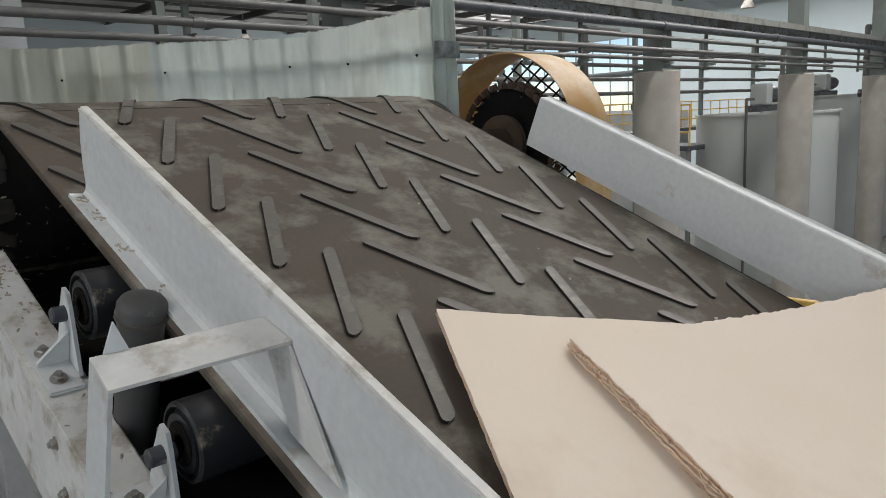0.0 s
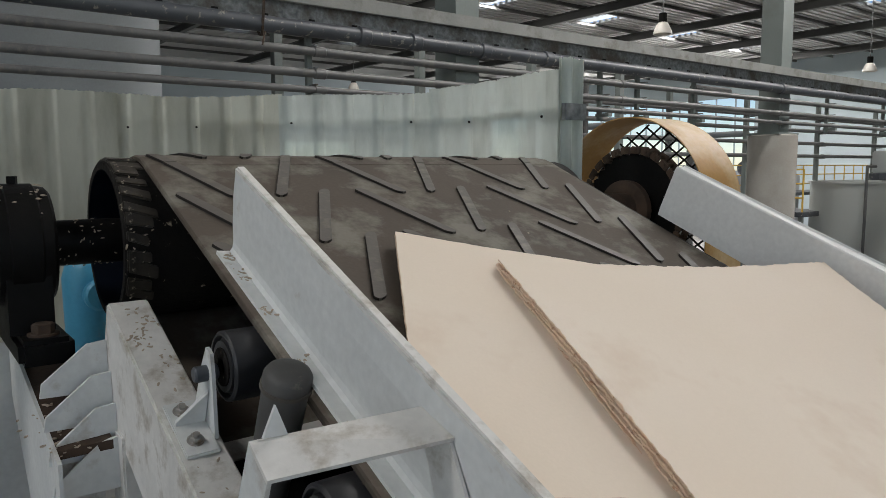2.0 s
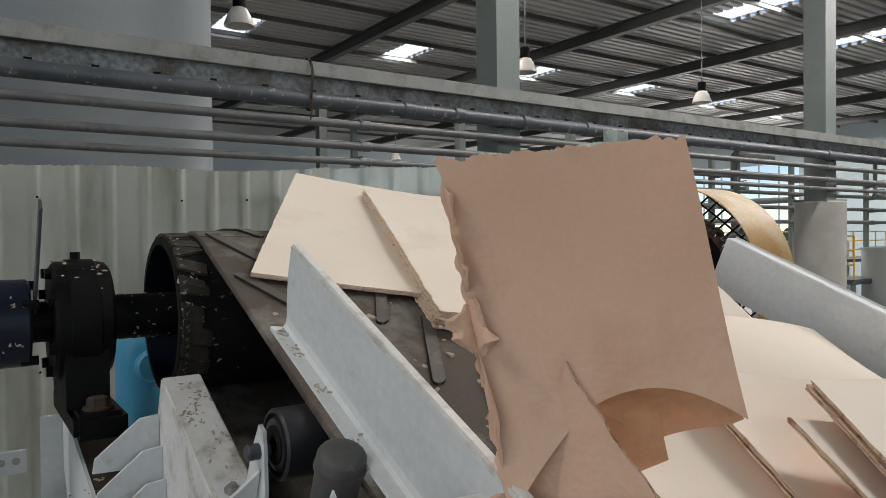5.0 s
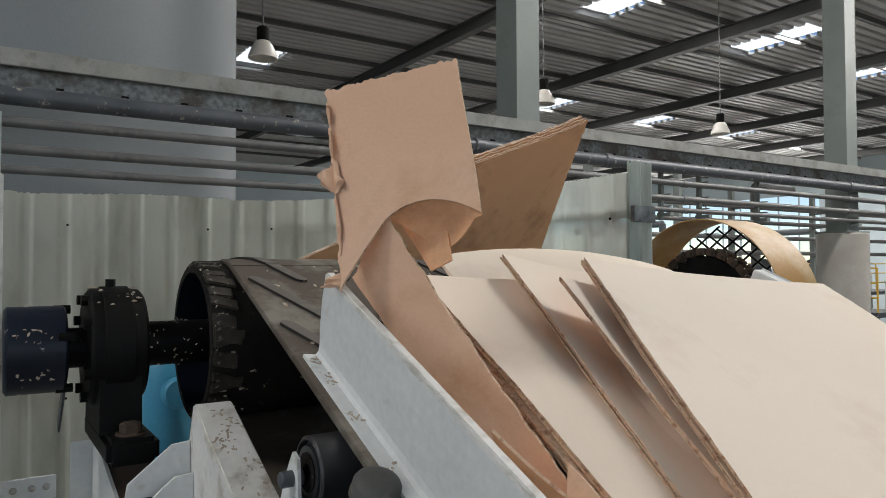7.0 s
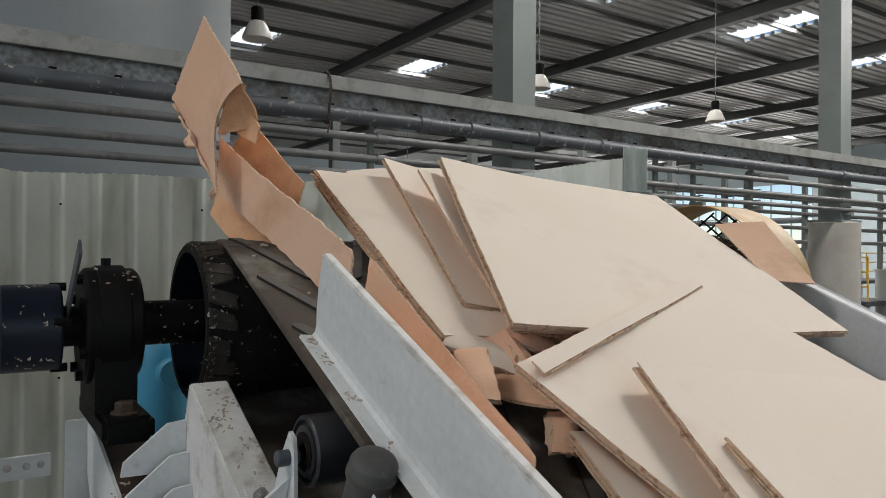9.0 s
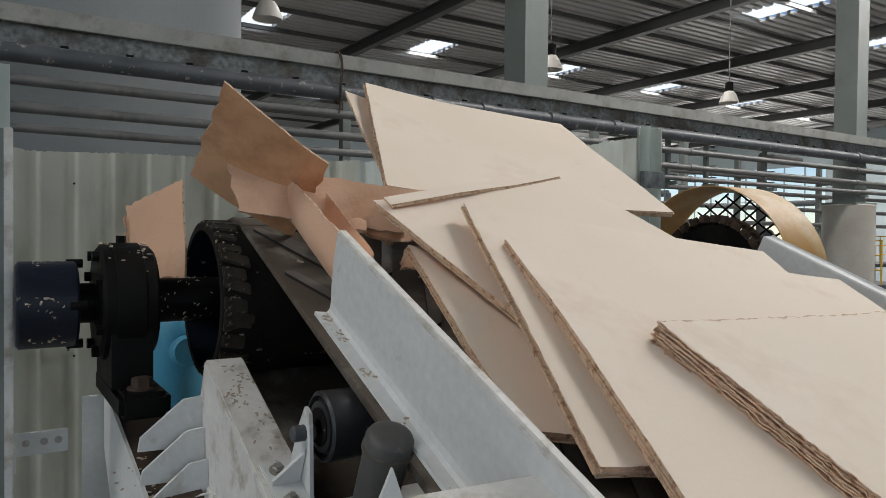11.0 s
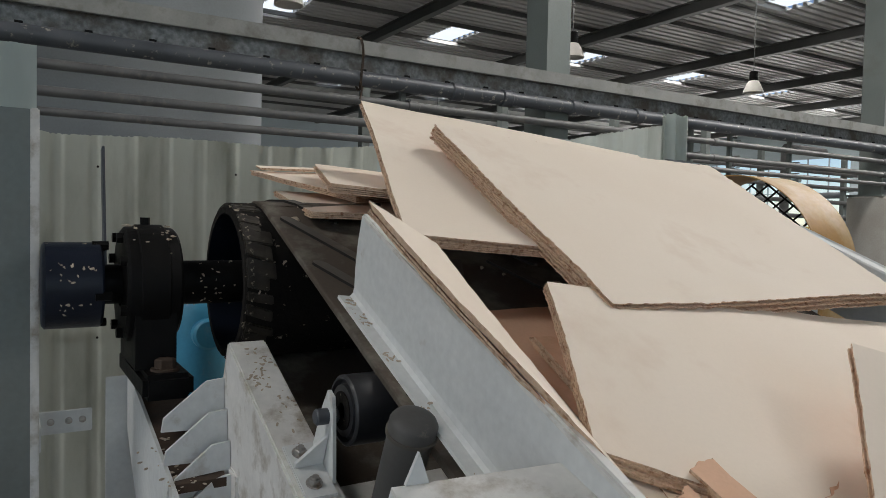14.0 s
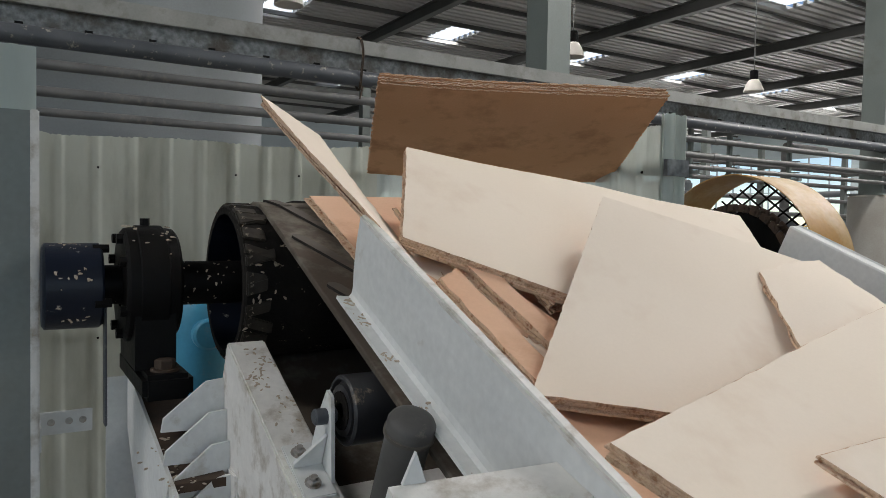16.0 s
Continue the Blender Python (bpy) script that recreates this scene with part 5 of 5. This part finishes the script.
def curl(x, y, sx, sy, seed):
    """A torn tongue of paper that curls off the face."""
    bm = bmesh.new()
    rows_c = []
    for j in range(9):
        b = j / 8
        row = []
        for i in range(7):
            a = i / 6
            w = 0.5 + 0.5 * noise.noise(Vector((b * 4, seed, a * 2)))
            reach = math.sin(math.pi * (0.08 + 0.84 * b)) ** 0.7 * (0.5 + 0.9 * abs(noise.noise(Vector((b * 7.3, seed, 0.5)))))
            row.append(Vector((x + sx * a * reach, y + sy * (b - 0.5) + 0.006 * noise.noise(Vector((a * 6, b * 9, seed))), 0.003 + 0.02 * math.sin(a * 2.4) * (0.4 + w) * reach)))
        rows_c.append(row)
    va = [[bm.verts.new(q) for q in r] for r in rows_c]
    vb = [[bm.verts.new(q + Vector((0, 0, 0.002))) for q in r] for r in rows_c]
    for j in range(8):
        for i in range(6):
            bm.faces.new((va[j][i], va[j][i + 1], va[j + 1][i + 1], va[j + 1][i]))
            bm.faces.new((vb[j][i], vb[j + 1][i], vb[j + 1][i + 1], vb[j][i + 1]))
    return part("torn_tongue", bm, KRAFT, panel_up, "curled torn paper", True)


curl(-0.143, 0.0, 0.034, 0.07, 1.0)
curl(-0.14, 0.0, -0.035, 0.06, 5.0)
curl(-0.143, 0.15, 0.014, 0.05, 9.0)
curl(-0.144, -0.1, 0.014, 0.14, 12.0)
curl(-0.143, 0.08, 0.012, 0.07, 14.0)
curl(-0.14, -0.215, -0.07, 0.026, 15.0)

def hollow(name, low_mid, depth, z0, label):
    """The curved flap under the arched fold, seen from inside."""
    bm = bmesh.new()
    rows_f = []
    for i in range(25):
        a = i / 24
        x = -0.037 + 0.184 * a
        hi = panel_low((x + 0.147) / 0.297) + 0.003
        ct, end = Vector((-0.037, -0.113)), Vector((0.147, -0.166))
        lo = ct.lerp(low_mid, a / 0.4) if a < 0.4 else low_mid.lerp(end, (a - 0.4) / 0.6)
        col = []
        for j in range(9):
            b = j / 8
            col.append(Vector((lo.x + (x - lo.x) * (1 - b), hi + (min(lo.y, hi - 0.002) - hi) * b, z0 - 0.006 - depth * math.sin(math.pi * 0.6 * b) * math.sin(math.pi * min(1.0, a + 0.08)))))
        rows_f.append(col)
    va = [[bm.verts.new(q) for q in r] for r in rows_f]
    vb = [[bm.verts.new(q - Vector((0, 0, 0.005))) for q in r] for r in rows_f]
    for i in range(24):
        for j in range(8):
            bm.faces.new((va[i][j], va[i][j + 1], va[i + 1][j + 1], va[i + 1][j]))
            bm.faces.new((vb[i][j], vb[i + 1][j], vb[i + 1][j + 1], vb[i][j + 1]))
        for j in (0, 8):
            bm.faces.new((va[i][j], vb[i][j], vb[i + 1][j], va[i + 1][j]))
    return part(name, bm, KRAFT_INNER, panel_up, label, True)


hollow("fold", Vector((0.045, -0.19)), 0.06, 0.008, "curved inside of the fold")
bm = bmesh.new()
prism(bm, [(-0.03, -0.12, -0.05), (0.06, -0.14, -0.05), (0.06, -0.215, -0.05), (0.015, -0.225, -0.05)], (0, 0, -0.005))
part("inner_fold", bm, KRAFT_INNER, panel_up, "shaded sheet behind the fold")
tagged(panel_up, "brown kraft board standing upright with torn edges", "pulp board", "pulp boards on the belt")

# ---- crumbs of pulp ----


def crumb_mesh(seed, size):
    r = random.Random(seed)
    bm = bmesh.new()
    n = 6
    lo = [bm.verts.new((size * r.uniform(0.5, 1.2) * math.cos(2 * math.pi * k / n), size * r.uniform(0.3, 0.8) * math.sin(2 * math.pi * k / n), 0.0)) for k in range(n)]
    hi = [bm.verts.new((q.co.x * 0.8, q.co.y * 0.8, size * r.uniform(0.15, 0.4))) for q in lo]
    bm.faces.new(lo)
    bm.faces.new(hi[::-1])
    for k in range(n):
        j = (k + 1) % n
        bm.faces.new((lo[k], lo[j], hi[j], hi[k]))
    return mesh_of(bm, "crumb", FLAKE)


CRUMBS = [crumb_mesh(k, 0.005 + 0.0016 * k) for k in range(6)]
rnd = random.Random(11)
for st, v0 in strips:
    count = rnd.choice((0, 0, 1)) if v0 > -1.75 else rnd.choice((2, 4, 6)) if v0 > -2.6 else rnd.choice((0, 1, 2))
    for _ in range(count):
        ob = new("crumb", rnd.choice(CRUMBS))
        ob.parent = st
        u = rnd.uniform(0.52, 1.2) if v0 < -1.75 else rnd.uniform(0.55, 1.95)
        ob.matrix_basis = Matrix.Translation((u, rnd.uniform(-0.022, 0.022), 0.0005)) @ Matrix.Rotation(rnd.uniform(0, 6.28), 4, "Z") @ Matrix.Scale(rnd.uniform(0.6, 1.9) if v0 < -1.75 else rnd.uniform(0.4, 0.9), 4)
heap = {"beam": [], "skirt": [], "ped": []}
for k in range(55):
    v = -0.06 - abs(rnd.gauss(0, 0.16))
    heap["beam"].append((0.37 + rnd.gauss(0, 0.012) + 0.02 * math.sin(v * 40), v, -0.1875))
for k in range(30):
    heap["beam"].append((rnd.uniform(0.335, 0.405), rnd.uniform(-1.4, -0.3), -0.1875))
for k in range(70):
    heap["skirt"].append((rnd.uniform(0.482, 0.506), rnd.choice((-0.27, -0.34, -0.47, -0.62, -0.8)) + rnd.gauss(0, 0.012), 0.0385))
for key, pts in heap.items():
    bm = bmesh.new()
    for p in pts:
        s = rnd.uniform(0.0012, 0.0045)
        r = bmesh.ops.create_icosphere(bm, subdivisions=1, radius=1.0, matrix=Matrix.Translation(p) @ Matrix.Rotation(rnd.uniform(0, 6.28), 4, "Z") @ Matrix.Diagonal((s * 1.8, s * 0.7, s * 0.5, 1)))
    if pts:
        ob = part("pulp_crumbs", bm, FLAKE)
        ob.matrix_world = BELT
        tagged(ob, "loose crumbs of pale pulp lying on the steel", "pulp crumbs", kind="stuff")
bm = bmesh.new()
for k in range(50):
    y = rnd.choice((1.78, 1.86, 1.93)) + rnd.gauss(0, 0.03)
    p = (rnd.gauss(0.22, 0.035), y, 2.468 + (y - 1.76) * 0.203 + 0.003)
    s = rnd.uniform(0.0015, 0.005)
    bmesh.ops.create_icosphere(bm, subdivisions=1, radius=1.0, matrix=Matrix.Translation(p) @ Matrix.Rotation(rnd.uniform(0, 6.28), 4, "Z") @ Matrix.Diagonal((s * 1.6, s * 0.8, s * 0.6, 1)))
tagged(part("pulp_crumbs", bm, FLAKE), "heap of pale pulp crumbs on the pedestal", "pulp crumbs", kind="stuff")
bm = bmesh.new()
for k in range(60):
    a = rnd.gauss(math.pi / 2, 0.45)
    p = Vector((rnd.uniform(0.15, 0.265), AXIS_Y + 0.149 * math.cos(a), AXIS_Z + 0.149 * math.sin(a)))
    s = rnd.uniform(0.002, 0.006)
    bmesh.ops.create_icosphere(bm, subdivisions=1, radius=1.0, matrix=Matrix.Translation(p) @ Matrix.Rotation(rnd.uniform(0, 6.28), 4, "Z") @ Matrix.Diagonal((s * 1.8, s * 0.9, s * 0.6, 1)))
tagged(part("pulp_crumbs", bm, FLAKE), "pale pulp crumbs stuck on the greasy bearing", "pulp crumbs", kind="stuff")


def motions():
    # the belt's strips
    for st, v0 in strips:
        times = [q * 0.5 for q in range(33)]
        t_drum = (V_DRUM - v0) / SPEED
        for q in range(0, 17):
            t = t_drum + q * math.pi * R_BELT / SPEED / 12
            if 0.02 < t < 15.98 and min(abs(t - w) for w in times) > 0.04:
                times.append(t)
        rows = [(t, on_belt(v0 + SPEED * t)) for t in sorted(times)]
        walk(st, rows)
    # drum and shaft
    walk(drum, [(q * 0.5, AXLE @ Matrix.Rotation(-(SPEED / R_BELT * q * 0.5) + PADDLE, 4, "X")) for q in range(33)])
    # carrying rollers
    for sh in rollers[:5]:
        base = sh.matrix_basis.copy()
        walk(sh, [(q * 0.25, base @ Matrix.Rotation(-SPEED / 0.07 * q * 0.25, 4, "X")) for q in range(65)])
    # boards: carried up the slope, then lifted and tipped over the drum.
    # rows: seconds, middle of the leading stack, turn from its pose on the slope
    guides = {
        "S": (1, [(6.3, (1.355, 2.057, 3.197), (0.992, -0.128, -0.015, -0.010)), (6.5, (1.42, 2.13, 3.205), (0.965, -0.25, -0.01, -0.07)),
                  (7.0, (1.62, 2.60, 3.22), (0.797, -0.598, -0.086, 0.018)), (7.3, (1.62, 2.85, 2.85), (0.66, -0.745, -0.08, 0.02)), (7.8, (1.62, 3.0, 1.9), (0.5, -0.86, -0.06, 0.02))], 5.4),
        "Q0": (3, [(9.9, (1.1, 2.05, 3.18), (0.995, -0.1, 0, 0)), (10.3, (1.1, 2.27, 3.10), (0.94, -0.34, 0.0, 0.0)), (10.7, (1.1, 2.6, 2.75), (0.8, -0.6, 0, 0)), (11.1, (1.1, 2.85, 1.9), (0.66, -0.75, 0, 0))], 9.5),
        "Q": (6, [(11.8, (1.45, 2.46, 3.43), (0.988, -0.155, 0.0, 0.0)), (12.0, (1.45, 2.66, 3.14), (0.94, -0.34, 0.0, 0.0)), (12.3, (1.45, 2.86, 2.75), (0.82, -0.57, 0, 0)), (12.6, (1.45, 3.0, 2.3), (0.66, -0.75, 0, 0)), (13.0, (1.45, 3.1, 1.4), (0.6, -0.8, 0, 0))], 11.5),
        "R": (12, [(13.9, (1.20, 2.06, 3.17), (0.99, -0.14, 0, 0)), (14.2, (1.20, 2.22, 3.11), (0.97, -0.24, 0, 0)), (14.5, (1.22, 2.38, 3.03), (0.915, -0.40, 0, 0)), (14.8, (1.27, 2.65, 2.85), (0.84, -0.54, 0, 0)), (15.2, (1.27, 2.9, 2.0), (0.7, -0.71, 0, 0))], 13.5),
        "T2": (13, [(14.8, (1.305, 2.08, 3.215), (0.985, -0.17, 0, -0.02)), (15.1, (1.33, 2.2, 3.15), (0.96, -0.27, 0.02, -0.05)), (15.4, (1.35, 2.4, 3.09), (0.91, -0.40, 0.04, -0.08)), (15.7, (1.35, 2.65, 2.85), (0.83, -0.55, 0.04, -0.08)), (16.0, (1.35, 2.85, 2.3), (0.74, -0.66, 0.04, -0.08))], 14.5),
        "T": (14, [(14.2, (1.457, 1.603, 3.141), (0.999, 0.035, 0.014, -0.031)), (14.5, (1.45, 1.715, 3.216), (0.997, 0.049, -0.001, -0.063)), (14.8, (1.67, 1.99, 3.15), (0.967, -0.176, 0.105, -0.150)),
                   (15.2, (1.689, 2.133, 3.199), (0.963, -0.201, 0.089, -0.153)), (15.4, (1.74, 2.30, 3.242), (0.953, -0.235, 0.104, -0.159)), (16.0, (1.668, 2.599, 3.424), (0.903, -0.377, 0.072, -0.195))], 13.6)}

    def base(mid, t):
        return BELT @ Matrix.Translation(mid + Vector((0, SPEED * t, 0)))

    for thing, mid, tip in boards:
        if thing is boards[16][0]:
            # pressed down by the stack above it until that one lifts off
            rows = []
            for q in range(33):
                a = 0.06 * min(1.0, max(0.0, (15.2 - q * 0.5) / 0.8))
                rows.append((q * 0.5, base(mid, q * 0.5) @ Matrix.Translation((0, -0.45, 0)) @ Matrix.Rotation(-a, 4, "X") @ Matrix.Translation((0, 0.45, 0))))
            walk(thing, rows)
            continue
        if not tip:
            walk(thing, [(q * 0.5, base(mid, q * 0.5)) for q in range(33)])
            continue
        if tip == "D":
            # carried round the head drum, then dropped behind it
            rows, t_drop = [], (V_DRUM + 0.2 * R_BELT - mid.y) / SPEED
            for q in range(65):
                t = q * 0.25
                v = mid.y + SPEED * min(t, t_drop)
                fall = min(2.4, 4.9 * max(0.0, t - t_drop) ** 2)
                m = BELT @ Matrix.Translation((mid.x, 0, 0)) @ on_belt(v, mid.z)
                rows.append((t, Matrix.Translation((0, 1.3 * max(0.0, min(0.7, t - t_drop)), -fall)) @ m))
            walk(thing, rows)
            continue
        lead, keys, t_free = guides[tip]
        ref = mid if lead is None else boards[lead][1]
        rows = [(q * 0.5, base(mid, q * 0.5)) for q in range(33) if q * 0.5 <= t_free]
        for t, place, turn in keys:
            if place is None:
                continue
            b = base(ref, t)
            d = Matrix.Translation(place) @ Quaternion(turn).normalized().to_matrix().to_4x4() @ Matrix.Translation(-b.translation)
            rows.append((t, d @ base(mid, t)))
        last = rows[-1][0]
        if last < 15.9:
            rows += [(min(16.0, last + 0.5), rows[-1][1]), (16.0, rows[-1][1])] if last < 15.4 else [(16.0, rows[-1][1])]
        walk(thing, rows)
    up = [(0.0, (0.585, -0.700, 2.331), (0.6391, 0.6991, -0.3000, -0.1136)), (3.5, (0.585, 0.362, 2.794), (0.6391, 0.6991, -0.3000, -0.1136)), (4.0, (0.575, 0.483, 2.851), (0.6182, 0.7230, -0.2899, -0.1052)),
          (6.3, (0.588, 1.173, 3.182), (0.7612, 0.4724, -0.342, -0.2835)), (7.0, (0.599, 1.366, 3.278), (0.7406, 0.4953, -0.3555, -0.2824)), (7.6, (0.545, 1.441, 3.327), (0.7459, 0.4921, -0.3461, -0.2859)),
          (8.0, (0.545, 1.559, 3.379), (0.7322, 0.4914, -0.3638, -0.3)), (8.4, (0.492, 1.662, 3.413), (0.7482, 0.4335, -0.4201, -0.2754)), (8.8, (0.45, 1.967, 3.47), (0.6819, 0.3698, -0.5869, -0.2321)),
          (9.0, (0.451, 2.151, 3.48), (0.6673, 0.3059, -0.6464, -0.2081)), (10.2, (0.38, 2.45, 3.25), (0.70, 0.38, -0.55, -0.28)), (11.3, (0.334, 2.45, 2.914), (0.7009, 0.4329, -0.4432, -0.3534)),
          (11.5, (0.334, 2.45, 2.858), (0.7009, 0.3709, -0.4455, -0.4156)), (11.9, (0.334, 2.55, 2.3), (0.70, 0.36, -0.44, -0.43)), (12.3, (0.334, 2.6, 1.2), (0.70, 0.36, -0.44, -0.43)), (16.0, (0.334, 2.6, 1.2), (0.70, 0.36, -0.44, -0.43))]
    walk(panel_up, [(t, Matrix.LocRotScale(Vector(p), Quaternion(q).normalized(), None)) for t, p, q in up])

    def leaf_pose(top, far, low):
        top, far, low = Vector(top), Vector(far), Vector(low)
        x = (far - top).normalized()
        y = (top - low) - (top - low).dot(x) * x
        y.normalize()
        z = x.cross(y)
        r = Matrix((x, y, z)).transposed().to_4x4()
        r.translation = top
        return r

    # the bent board: upper corner, a point along it, lower corner
    bent = {"front": [(6.3, (0.542, 1.160, 3.086), (0.663, 0.865, 2.704), (0.503, 1.268, 2.940)), (7.0, (0.558, 1.358, 3.179), (0.692, 1.086, 2.793), (0.524, 1.477, 3.038)), (7.6, (0.502, 1.432, 3.229), (0.626, 1.165, 2.844), (0.462, 1.555, 3.093)), (8.0, (0.504, 1.553, 3.280), (0.620, 1.292, 2.896), (0.469, 1.686, 3.145)), (8.5, (0.436, 1.779, 3.291), (0.562, 1.550, 3.137), (0.421, 1.758, 3.198)),
                      (9.0, (0.50, 2.211, 3.383), (0.60, 1.426, 3.009), (0.50, 2.194, 3.174)), (10.2, (0.44, 2.05, 3.30), (0.545, 1.45, 3.10), (0.44, 2.03, 3.10)),
                      (11.3, (0.376, 1.90, 3.215), (0.686, 1.95, 3.17), (0.306, 1.78, 3.118)), (11.5, (0.372, 1.95, 3.186), (0.704, 2.0, 3.155), (0.30, 1.76, 3.105)),
                      (11.8, (0.36, 2.3, 3.02), (0.66, 2.25, 2.95), (0.34, 2.38, 2.9)), (12.1, (0.36, 2.6, 2.4), (0.66, 2.55, 2.35), (0.34, 2.68, 2.28)), (12.5, (0.36, 2.7, 1.4), (0.66, 2.65, 1.35), (0.34, 2.78, 1.28))],
            "back": [(8.0, (0.62, 1.40, 2.93), (0.66, 1.20, 2.84), (0.66, 1.38, 2.84)), (8.5, (0.50, 1.74, 3.36), (0.585, 1.52, 3.17), (0.53, 1.72, 3.20)), (9.0, (0.58, 2.223, 3.458), (0.70, 1.983, 3.207), (0.58, 2.192, 3.246)),
                     (11.3, (0.279, 1.72, 3.335), (0.613, 1.80, 3.258), (0.383, 1.90, 3.213)), (11.5, (0.248, 1.78, 3.30), (0.538, 1.78, 3.322), (0.372, 1.95, 3.183)),
                     (11.8, (0.30, 2.4, 3.2), (0.62, 2.37, 3.2), (0.36, 2.3, 3.04)), (12.1, (0.30, 2.65, 2.6), (0.62, 2.6, 2.58), (0.36, 2.6, 2.43)), (12.5, (0.30, 2.75, 1.5), (0.62, 2.7, 1.48), (0.36, 2.7, 1.33))]}
    for thing, key in ((leaf_front, "front"), (leaf_back, "back")):
        first = leaf_pose(*bent[key][0][1:])
        rows = []
        for q in range(int(bent[key][0][0] / 0.5 + 0.9)):
            run = Vector((0, math.cos(SLOPE), math.sin(SLOPE))) * SPEED * (q * 0.5 - bent[key][0][0])
            rows.append((q * 0.5, Matrix.Translation(run) @ first))
        rows += [(t, leaf_pose(a, b, c)) for t, a, b, c in bent[key]]
        rows.append((16.0, rows[-1][1]))
        walk(thing, rows)


PADDLE = 1.83
motions()
